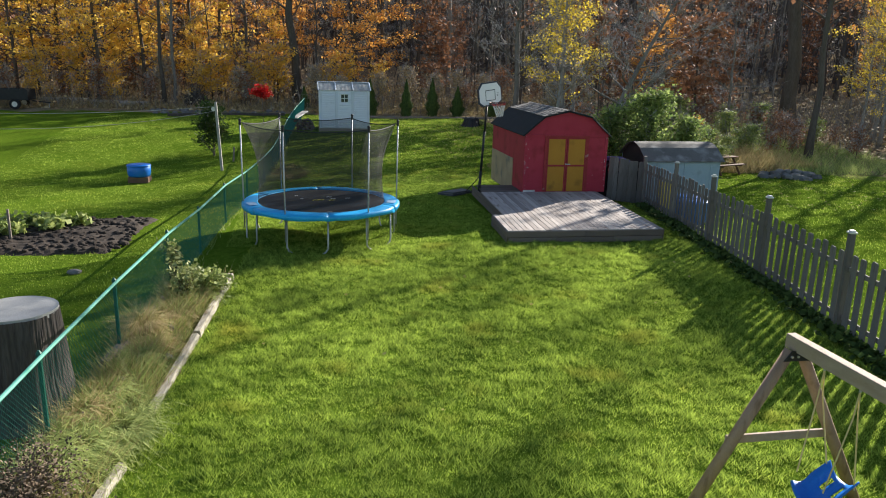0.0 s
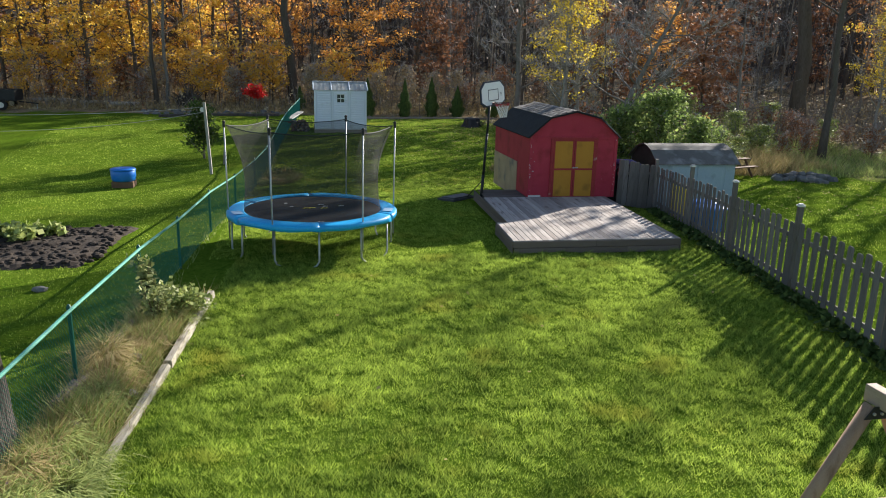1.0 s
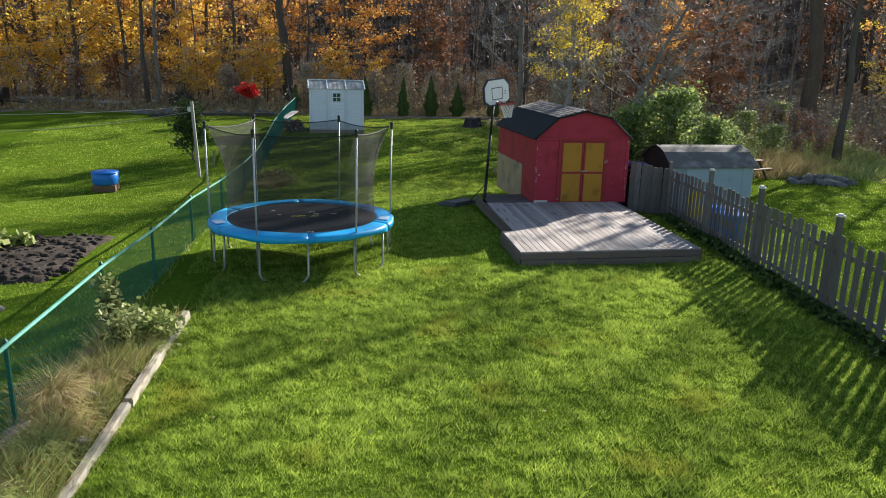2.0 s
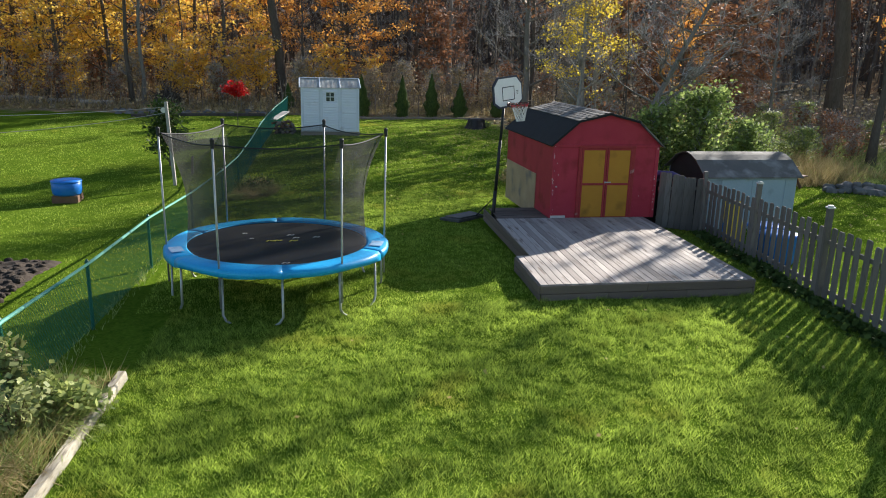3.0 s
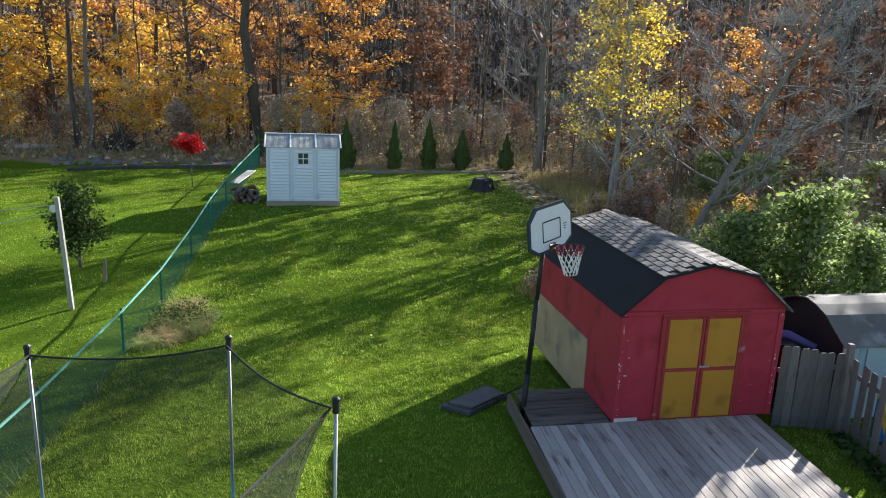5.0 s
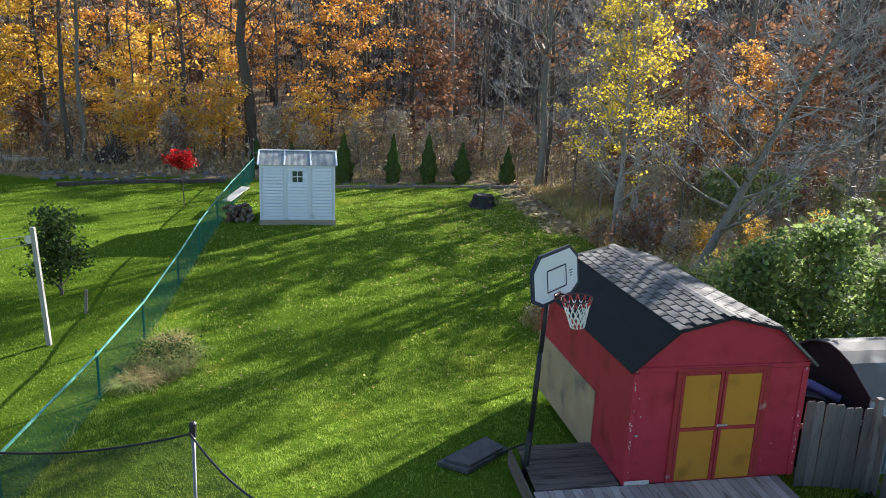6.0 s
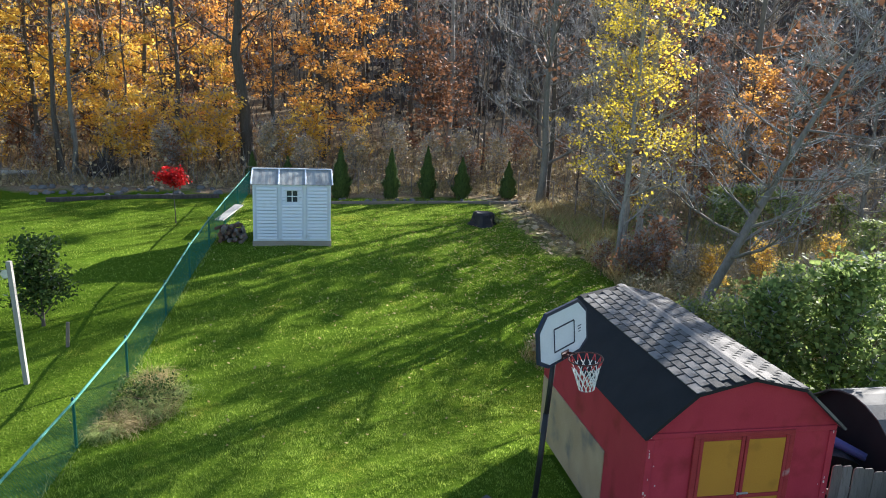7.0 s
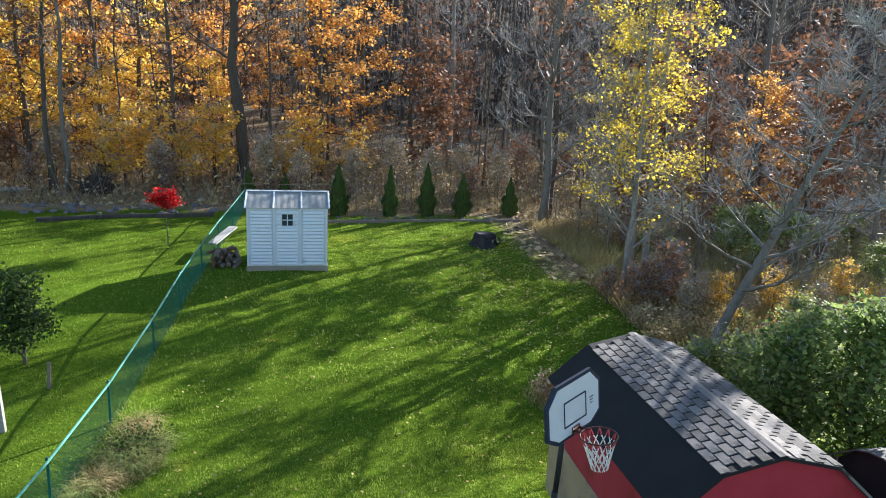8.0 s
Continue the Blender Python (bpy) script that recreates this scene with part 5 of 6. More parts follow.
def blades(name, x0, x1, y0, y1, n, h, w, seed, label, material, edge=None, clump=0.5, lean=0.5):
    rng = np.random.default_rng(seed)
    x, y = rng.uniform(x0, x1, n), rng.uniform(y0, y1, n)
    keep = inside(x, y)
    if edge is not None:
        keep &= edge(x, y)
    x, y = x[keep], y[keep]
    n = len(x)
    var = 0.72 + clump * np.sin(x * 6.1 + 1.9 * np.sin(y * 4.3)) * np.sin(y * 6.7 + 1.7 * np.sin(x * 5.2)) + 0.8 * clump * np.sin(x * 17 + 2.1 * np.sin(y * 11)) * np.sin(y * 19 + 1.6 * np.sin(x * 13))
    hh = h * rng.uniform(0.5, 1.25, n) * np.clip(var, 0.35, 1.6)
    a = rng.uniform(0, 2 * np.pi, n)
    base = np.stack([x, y, gz(x, y) - 0.005], axis=1)
    s = np.stack([np.cos(a), np.sin(a), np.zeros(n)], axis=1) * w * rng.uniform(0.6, 1.3, (n, 1))
    b = rng.uniform(0, 2 * np.pi, n)
    tip = base + np.stack([np.cos(b) * hh * lean, np.sin(b) * hh * lean, hh], axis=1)
    me = tris(name, base - s, base + s, tip, material)
    return tagged(new(name, me), label, "grass", kind="stuff")


main = lambda x, y: (x > -6.50 - 0.075 * (15.5 - y)) & (x < fx(y) - 0.1)
blades("lawn_grass", -7.2, 6.3, 3.0, 18.0, 640000, 0.085, 0.0046, 1, "lush short green lawn grass", M_BLADE, main, 0.6, 0.75)
blades("lawn_grass", -6.9, 6.4, 18.0, 30.0, 300000, 0.060, 0.0042, 2, "lush short green lawn grass", M_BLADE, lambda x, y: (x > gx(y) + 0.05))
blades("lawn_grass", -6.2, 9.5, 30.0, 51.0, 230000, 0.055, 0.0062, 3, "green lawn grass strewn with leaves near the wood", M_BLADE, lambda x, y: (x > gx(y) + 0.05) & ((x * 0.62 + y * 0.78 < 35.5) | (x < 6.6)))
blades("lawn_grass", -17, -6, 6.0, 50.0, 190000, 0.045, 0.007, 4, "mown green grass of the neighbouring lawn", M_BLADE, lambda x, y: x < gx(y) - 0.05)
blades("lawn_grass", 4.0, 20.0, 8.0, 36.0, 110000, 0.05, 0.009, 5, "mown grass beyond the picket fence", M_BLADE, lambda x, y: (x > fx(y) + 0.05) & ((x * 0.62 + y * 0.78 < 35.5) | (x < 6.6)) & (x > 6.5 - 2 * (y < 23)))
# bed between fence and timber: long weeds and dry grass
bed = lambda x, y: (x > gx(y) - 0.15) & (x < -6.64 - 0.075 * (15.5 - y))
blades("weeds", -8.4, -6.5, 4.0, 15.4, 34000, 0.24, 0.0095, 6, "rank green weeds along the chain-link fence", M_WEED, bed, 0.6, 0.8)
blades("dry_grass", -8.4, -6.5, 4.0, 15.4, 26000, 0.28, 0.0055, 7, "straw-coloured dry grass along the chain-link fence", M_DRY, bed, 0.8, 0.9)
blades("weeds", -7.6, -5.0, 14.5, 50.0, 16000, 0.17, 0.007, 8, "long grass left standing at the fence foot", M_WEED, lambda x, y: np.abs(x - gx(y)) < 0.14, 0.5, 0.6)
blades("dry_grass", -6.6, -4.6, 28.2, 32.0, 5000, 0.26, 0.006, 9, "dry weed clump beside the chain-link fence", M_DRY, lambda x, y: ((x + 5.6) / 0.6) ** 2 + ((y - 30.1) / 1.1) ** 2 < 1.2, 0.9, 1.2)
blades("dry_grass", 2.6, 4.3, 30.5, 33.0, 1500, 0.4, 0.006, 10, "tawny dry grass clump behind the shed", M_DRY, lambda x, y: ((x - 3.4) / 0.55) ** 2 + ((y - 31.7) / 0.9) ** 2 < 1, 0.4, 0.7)
blades("dry_grass", -46, 14, 52.0, 66.0, 52000, 0.40, 0.016, 11, "pale dry grass at the edge of the wood", M_DRY, lambda x, y: y > 52 + np.clip((-4 - x) * 0.6, 0, 1), 0.8, 0.7)
blades("dry_grass", 8, 19, 31.5, 50.0, 52000, 0.42, 0.014, 12, "pale dry grass and weeds under the scrub", M_DRY, lambda x, y: x * 0.62 + y * 0.78 > 35.5, 0.8, 0.7)
blades("dry_grass", 7.5, 17, 30.5, 40.0, 22000, 0.62, 0.017, 14, "tall pale dry weeds behind the sheds", M_DRY, lambda x, y: x * 0.62 + y * 0.78 > 29.5, 0.8, 0.7)
blades("weeds", 8, 24, 30.0, 46.0, 42000, 0.34, 0.014, 13, "green weeds under the scrub", M_WEED, lambda x, y: (x * 0.62 + y * 0.78 > 34.0), 0.8, 0.7)


def fallen_leaves():
    rng = np.random.default_rng(50)
    n = 5200
    x = np.concatenate([rng.uniform(-5.5, 12, 1300), rng.normal(6.8, 3.6, 4200), rng.uniform(-6, 5, 60), rng.uniform(8, 18, 600)])
    y = np.concatenate([rng.uniform(28, 51, 1300), rng.normal(40, 4.5, 4200), rng.uniform(5, 28, 60), rng.uniform(22, 34, 600)])
    keep = inside(x, y)
    x, y = x[keep], y[keep]
    c = np.stack([x, y, gz(x, y) + 0.055], axis=1)
    tagged(new("fallen_leaves", leaves("fallen_leaves", c, 0.038, M_FALLEN, rng, 0.15)), "scattered tan fallen leaves on the lawn", "leaves", kind="stuff")
    n = 30000
    x = rng.uniform(-46, 45, n)
    y = rng.uniform(34, 70, n)
    keep = ((y > 52 + np.clip((-4 - x) * 0.6, 0, 1)) | ((x * 0.62 + y * 0.78 > 35.5) & (x > 6.4))) & (y > 36 - 0.2 * x)
    x, y = x[keep], y[keep]
    c = np.stack([x, y, gz(x, y) + 0.03], axis=1)
    tagged(new("leaf_litter", leaves("leaf_litter", c, 0.16, M_LITTER, rng, 0.2)), "brown leaf litter on the woodland floor", "leaves", kind="stuff")
    # dark creeping plants along the picket fence
    n = 7000
    y = rng.uniform(3, 23.4, n)
    x = fx(y) - np.abs(rng.normal(size=n)) * 0.17 + 0.05
    keep = inside(x, y) & ~((x < 4.7) & (y > 18) & (y < 23.5))
    x, y = x[keep], y[keep]
    c = np.stack([x, y, gz(x, y) + rng.uniform(0.02, 0.16, len(x))], axis=1)
    tagged(new("creeping_plants", leaves("creeping_plants", c, 0.075, M_DARKLEAF, rng)), "dark low creeping plants along the picket fence", "plants", kind="stuff")


fallen_leaves()


# ---- the fence bed, stump and neighbouring lawn ----
def lumpy(geo, seed, amount):
    """Moves the vertices a little, for worn and natural shapes."""
    rnd = random.Random(seed)
    geo.v = [tuple(c + rnd.uniform(-amount, amount) for c in p) for p in geo.v]
    return geo


def rock_mesh(seed, sx, sy, sz):
    bm = bmesh.new()
    bmesh.ops.create_icosphere(bm, subdivisions=2, radius=1.0)
    for v in bm.verts:
        k = 1 + 0.28 * noise.noise(v.co * 1.4 + Vector((seed * 3.1, 0, 0))) + 0.1 * noise.noise(v.co * 4 + Vector((0, seed, 0)))
        v.co = Vector((v.co.x * sx * k, v.co.y * sy * k, max(v.co.z, -0.5) * sz * k))
    me = bpy.data.meshes.new("rock")
    bm.to_mesh(me)
    bm.free()
    me.materials.append(M_ROCK)
    return me


def big_stump():
    x, y = -8.52, 9.62
    z = gh(x, y)
    s = thing("tree_stump", (x, y, z), "tall sawn tree stump with deep furrowed bark and pale cut top", "tree stump")
    n = 210
    vs, fs = [], []
    levels = [(-0.1 + 0.1 * i, float(np.interp(-0.1 + 0.1 * i, [-0.1, 0.06, 0.25, 0.55, 0.95, 1.4], [0.78, 0.68, 0.585, 0.535, 0.515, 0.50]))) for i in range(16)]
    for li, (zz, r) in enumerate(levels):
        for k in range(n):
            a = 2 * math.pi * k / n
            groove = 0.016 * noise.noise(Vector((math.cos(a) * 11, math.sin(a) * 11, zz * 1.6))) + 0.010 * noise.noise(Vector((math.cos(a) * 26, math.sin(a) * 26, zz * 3.5))) + 0.03 * noise.noise(Vector((math.cos(a) * 2, math.sin(a) * 2, zz * 0.8)))
            root = max(0.0, 0.3 - zz) * 0.35 * math.sin(5 * a + 0.7)
            rr = r + groove + root
            vs.append((rr * math.cos(a), rr * math.sin(a), zz))
    for i in range(len(levels) - 1):
        for k in range(n):
            j = (k + 1) % n
            fs.append((i * n + k, i * n + j, (i + 1) * n + j, (i + 1) * n + k))
    part("bark", Geo().add(vs, fs), M_STUMPBARK, s, "dark deeply furrowed bark")
    rings = []
    for r in (0.488, 0.45, 0.3, 0.15, 0.02):
        rings.append((r, 1.424 + 0.006 * math.sin(r * 40)))
    part("cut_face", Geo().lathe([(0.488, 1.36)] + rings, 48), M_CUTWOOD, s, "pale sawn face")


big_stump()


def timber(a, b, w, h, name, label, material, seed):
    a, b = Vector(a), Vector(b)
    d = (b - a)
    n = max(3, int(d.length / 0.35))
    side = Vector((d.y, -d.x, 0)).normalized()
    rnd = random.Random(seed)
    vs, fs = [], []
    prof = [(-0.5, 0.0), (-0.5, 0.75), (-0.36, 1.0), (0.36, 1.0), (0.5, 0.75), (0.5, 0.0)]
    for i in range(n + 1):
        p = a + d * i / n
        for u, v in prof:
            q = p + side * (u * w + rnd.uniform(-0.008, 0.008)) + Vector((0, 0, v * h - 0.06 + rnd.uniform(-0.008, 0.008)))
            vs.append(q)
    for i in range(n):
        for k in range(6):
            j = (k + 1) % 6
            fs.append((i * 6 + k, i * 6 + j, (i + 1) * 6 + j, (i + 1) * 6 + k))
    fs += [tuple(range(5, -1, -1)), tuple(range(n * 6, n * 6 + 6))]
    return solid(name, Geo().add(vs, fs), material, label, "timber", "timbers of the bed")


timber((-6.56, 15.5, 0.04), (-6.80, 12.2, 0.04), 0.125, 0.13, "landscape_timber", "bleached landscape timber edging the fence bed", M_TIMBER, 1)
timber((-6.81, 12.1, 0.04), (-7.01, 9.45, 0.03), 0.125, 0.12, "landscape_timber", "split bleached landscape timber edging the bed", M_TIMBER, 2)
timber((-7.08, 8.15, 0.03), (-7.4, 5.2, 0.03), 0.125, 0.13, "landscape_timber", "bleached landscape timber half hidden by weeds", M_TIMBER, 3)
timber((-7.82, 10.6, 0.16), (-7.52, 13.6, 0.14), 0.16, 0.20, "old_timber", "dark rotting timber at the foot of the chain-link fence", M_OLDBOARD, 4)


def leafy_plant(name, x, y, h, r, n, material, size, seed, label, stems=14):
    rng = np.random.default_rng(seed)
    rnd = random.Random(seed)
    s = thing(name, (x, y, gh(x, y)), label, "plant")
    g, pts = Geo(), []
    for i in range(stems):
        a = rnd.uniform(0, 6.28)
        e = Vector((math.cos(a) * r * rnd.uniform(0.2, 1), math.sin(a) * r * rnd.uniform(0.2, 1), h * rnd.uniform(0.55, 1.0)))
        mid = e * 0.5 + Vector((0, 0, h * 0.1))
        g.tube([(0, 0, -0.03), mid, e], [0.008, 0.006, 0.003], 4, False)
        pts += [mid * 0.6, mid, mid.lerp(e, 0.5), e]
    part("stems", g, M_BRUSH, s)
    p = np.array(pts, dtype=float)
    c = p[rng.integers(0, len(p), n)] + rng.normal(size=(n, 3)) * r * 0.16
    tagged(part("foliage", leaves("foliage", c, size, material, rng), None, s), kind="stuff")
    return s


def grass_tuft(x, y, h, r, n, material, seed, label):
    """A clump of long arching blades, two pieces to a blade."""
    rng = np.random.default_rng(seed)
    q = np.abs(rng.normal(size=n)) * r * 0.5
    t = rng.uniform(0, 2 * np.pi, n)
    bx, by = x + q * np.cos(t), y + q * np.sin(t)
    base = np.stack([bx, by, gz(bx, by) - 0.01], axis=1)
    a = t + rng.normal(size=n) * 0.9
    hh = h * rng.uniform(0.45, 1.2, n)
    out = np.stack([np.cos(a), np.sin(a), np.zeros(n)], axis=1)
    mid = base + out * (hh * 0.45)[:, None] + np.array([0, 0, 1.0]) * (hh * 0.8)[:, None]
    tip = base + out * (hh * 1.25)[:, None] + np.array([0, 0, 1.0]) * (hh * rng.uniform(0.3, 0.95, n))[:, None]
    side = np.stack([-np.sin(a), np.cos(a), np.zeros(n)], axis=1) * 0.006
    me = tris("grass_tuft", np.concatenate([base - side, mid - side]), np.concatenate([base + side, mid + side]), np.concatenate([mid, tip]), material)
    return tagged(new("grass_tuft", me), label, "grass", kind="stuff")


for i, (x, y, h, r, n) in enumerate(((-7.22, 8.75, 0.27, 0.42, 1300), (-7.45, 8.2, 0.25, 0.5, 1300), (-7.2, 9.4, 0.20, 0.35, 700), (-7.55, 9.6, 0.22, 0.4, 700), (-7.35, 10.7, 0.22, 0.4, 700), (-7.0, 13.9, 0.22, 0.4, 700), (-6.95, 14.7, 0.20, 0.35, 600), (-7.65, 7.8, 0.26, 0.4, 800), (-5.45, 29.6, 0.22, 0.5, 800), (-6.15, 28.7, 0.22, 0.4, 600), (-5.2, 30.4, 0.2, 0.5, 600), (-5.75, 30.0, 0.26, 0.5, 900))):
    grass_tuft(x, y, h, r, n, M_WEED, 60 + i, "long arching green grass along the chain-link fence")
for i, (x, y, h, r, n) in enumerate(((-7.55, 11.9, 0.36, 0.28, 500), (-7.3, 11.4, 0.2, 0.4, 500), (-7.2, 12.8, 0.2, 0.4, 500), (-7.7, 9.0, 0.26, 0.3, 400), (-5.95, 29.0, 0.24, 0.5, 700), (-5.7, 31.2, 0.26, 0.5, 500))):
    grass_tuft(x, y, h, r, n, M_DRY, 80 + i, "straw-coloured tuft of dry grass by the chain-link fence")
M_PALELEAF = mat("pale_green_leaf", (0.13, 0.17, 0.05), (0.40, 0.42, 0.18), 1.0, 0.6, bump=0, island=0.8, trans=0.3)
leafy_plant("weed_shrub", -7.2, 13.6, 0.8, 0.34, 420, M_PALELEAF, 0.045, 1, "straggly weed shrub with pale green leaves by the fence")
leafy_plant("weed_shrub", -6.9, 14.3, 0.45, 0.5, 1100, M_WEED, 0.05, 2, "low dark green weeds beside the timber")
leafy_plant("weed_shrub", -7.45, 14.4, 0.95, 0.25, 330, M_PALELEAF, 0.055, 3, "tall thin weed with yellowing leaves by the fence")
leafy_plant("dry_brush", -7.75, 7.2, 0.55, 0.65, 3600, M_BRUSH, 0.018, 4, "dense brown dead brush under the chain-link fence", 60)
leafy_plant("dry_brush", -7.3, 6.4, 0.5, 0.6, 3000, M_BRUSH, 0.018, 5, "dense brown dead brush beside the timber", 50)
leafy_plant("weed_shrub", -5.6, 30.2, 0.30, 0.9, 1300, M_DARKLEAF, 0.032, 7, "pale weed clump beside the chain-link fence", 30)
for i, (x, y) in enumerate(((7.6, 34.4), (8.4, 35.4), (9.3, 34.9), (7.9, 36.1), (9.9, 35.9), (8.9, 33.4), (10.4, 34.4))):
    leafy_plant("weed_shrub", x, y, 0.65, 0.75, 800, M_LITTER if i % 2 else M_DRY, 0.05, 30 + i, "tawny dry weeds behind the red shed", 20)
leafy_plant("weed_shrub", 3.5, 31.8, 0.6, 0.5, 900, M_LITTER, 0.045, 8, "tawny weed clump on the lawn behind the shed", 26)
for i, (x, y, k) in enumerate(((-7.25, 12.2, 0.13), (-7.1, 11.2, 0.09), (-7.5, 10.1, 0.12), (-7.3, 9.4, 0.08))):
    tagged(new("rock", rock_mesh(i, k, k * 0.8, k * 0.6)), "pale rock half sunk in the weedy bed", "rock", "rocks of the bed").matrix_world = pose(x, y, gh(x, y) + 0.02, 0, 0, 40 * i)


def mulch_bed():
    rng = np.random.default_rng(4)
    g = Geo()
    xs, ys = np.linspace(-13.6, -9.0, 40), np.linspace(17.8, 21.9, 36)
    vs, fs = [], []
    for i, x in enumerate(xs):
        for j, y in enumerate(ys):
            edge = min((x + 13.7) / 0.3, (-9.0 - 0.12 * (21.5 - y) - x) / 0.25, (y - 17.75) / 0.25, (21.9 - y) / 0.25)
            z = gh(x, y) + (-0.06 + 0.13 * min(1.0, max(0.0, edge))) + (rng.uniform(-0.02, 0.03) if edge > 0 else 0)
            vs.append((x + rng.uniform(-0.03, 0.03), y + rng.uniform(-0.03, 0.03), z))
    for i in range(len(xs) - 1):
        for j in range(len(ys) - 1):
            a = i * len(ys) + j
            fs.append((a, a + len(ys), a + len(ys) + 1, a + 1))
    solid("garden_bed", g.add(vs, fs), M_SOIL, "dug-over dark soil bed in the neighbouring lawn", "garden bed", kind="structure")
    me = rock_mesh(3, 1, 1, 0.7)
    me = me.copy()
    me.materials.clear()
    me.materials.append(M_SOIL)
    allv, allf = [], []
    bv = np.array([v.co for v in me.vertices])
    bf = np.array([p.vertices[:] for p in me.polygons])
    k = 0
    for _ in range(420):
        x, y = rng.uniform(-13.3, -9.25), rng.uniform(18.0, 21.7)
        s = rng.uniform(0.03, 0.10)
        c, sn = math.cos(s * 90), math.sin(s * 90)
        q = bv @ np.array([[c, sn, 0], [-sn, c, 0], [0, 0, 1]]) * s + np.array([x, y, gh(x, y) + 0.07])
        allv.append(q)
        allf.append(bf + k)
        k += len(bv)
    md = bpy.data.meshes.new("soil_clods")
    md.from_pydata(np.concatenate(allv).tolist(), [], np.concatenate(allf).tolist())
    md.materials.append(M_SOIL)
    tagged(new("soil_clods", md), "loose dark clods of soil on the bed", "soil", kind="stuff")
    for i, (x, y) in enumerate(((-11.9, 20.7), (-11.4, 20.2), (-12.5, 20.5), (-11.0, 20.9), (-12.1, 19.7))):
        leafy_plant("garden_plant", x, y, 0.32, 0.42, 260, M_WEED, 0.10, 20 + i, "low leafy green plants in the soil bed", 12)
    solid("garden_stake", Geo().box((-12.0, 19.2, gh(-12, 19.2) + 0.38), (0.05, 0.05, 0.85)), M_OLDBOARD, "thin weathered stake standing in the soil bed", "stake")
    tagged(new("rock", rock_mesh(9, 0.14, 0.12, 0.07)), "single pale stone lying on the lawn", "rock").matrix_world = pose(-9.77, 16.25, gh(-9.77, 16.25) + 0.03)


mulch_bed()


def barrel():
    x, y = -11.1, 29.4
    s = thing("rain_barrel", (x, y, gh(x, y)), "low blue plastic tub on a dark block on the lawn", "tub")
    part("block", Geo().box((0.0, 0, 0.10), (0.72, 0.6, 0.22)), M_BROWNWOOD, s, "dark wooden block")
    part("tub", Geo().lathe([(0.36, 0.21), (0.40, 0.26), (0.42, 0.40), (0.42, 0.58), (0.40, 0.60)], 24), M_BLUEPLASTIC, s, smooth=True)
    part("lid", Geo().lathe([(0.43, 0.595), (0.44, 0.62), (0.42, 0.65), (0.2, 0.67)], 24), M_BLUEPLASTIC, s, "blue lid", True)


barrel()


def clothesline():
    x, y = -8.35, 31.4
    z = gh(x, y)
    s = thing("clothesline_post", (x, y, z), "leaning grey wooden clothesline post with a pulley", "post")
    part("post", Geo().beam((0.02, 0, -0.15), (-0.12, 0.02, 2.72), 0.095, 0.095), M_GREYPOST, s)
    part("pulley", Geo().tube([(-0.20, -0.02, 2.45), (-0.20, 0.02, 2.45)], 0.09, 16), M_CAP, s, "pale round pulley")
    part("hook", Geo().tube([(-0.12, 0, 2.52), (-0.19, 0, 2.50)], 0.012, 6), M_STEEL, s)
    for dz in (0.09, -0.09):
        pts = []
        for i in range(13):
            t = i / 12
            pts.append((-0.20 - 13.0 * t, -6.5 * t, 2.45 + dz + 0.5 * t - (0.7 if dz < 0 else 0.35) * 4 * t * (1 - t)))
        part("line", Geo().tube(pts, 0.007, 5, False), M_CABLE, s, "thin pale clothesline")
    solid("garden_stake", Geo().beam((-8.05, 33.3, gh(-8.05, 33.3) - 0.1), (-8.0, 33.3, gh(-8.05, 33.3) + 0.62), 0.07, 0.07), M_OLDBOARD, "short dark stake beside the small tree", "stake")


clothesline()


# ---- back of the yard ----
def cedars():
    rng = np.random.default_rng(12)
    for i, (x, y, h, r) in enumerate(((-0.65, 51.3, 2.35, 0.58), (1.8, 51.2, 2.35, 0.46), (3.6, 51.3, 2.45, 0.52), (5.4, 51.5, 1.95, 0.52), (7.8, 51.5, 1.8, 0.48), (-3.2, 53.5, 1.5, 0.4), (-5.0, 54.5, 1.5, 0.4))):
        s = thing("cedar", (x, y, gh(x, y)), "narrow dark green cedar in the row along the back fence", "cedar", "row of cedars")
        part("trunk", Geo().tube([(0, 0, -0.1), (0, 0, h * 0.9)], [0.05, 0.01], 6), M_BARK, s)
        n = 2600
        t = rng.uniform(0, 1, n) ** 0.8
        prof = np.where(t < 0.25, 0.75 + t, (1 - t) / 0.75 * 1.0)
        rad = r * np.clip(prof, 0.02, 1) * np.sqrt(rng.uniform(0.35, 1.0, n)) * (1 + 0.16 * np.sin(t * 23 + i))
        a = rng.uniform(0, 2 * np.pi, n)
        c = np.stack([rad * np.cos(a), rad * np.sin(a), 0.06 + t * h], axis=1)
        u = np.stack([np.cos(a) * 0.25, np.sin(a) * 0.25, np.ones(n)], axis=1) * 0.075
        v = np.stack([-np.sin(a), np.cos(a), np.zeros(n)], axis=1) * 0.032
        tagged(part("foliage", quads("foliage", c, v, u, M_CEDAR), None, s), kind="stuff")


cedars()


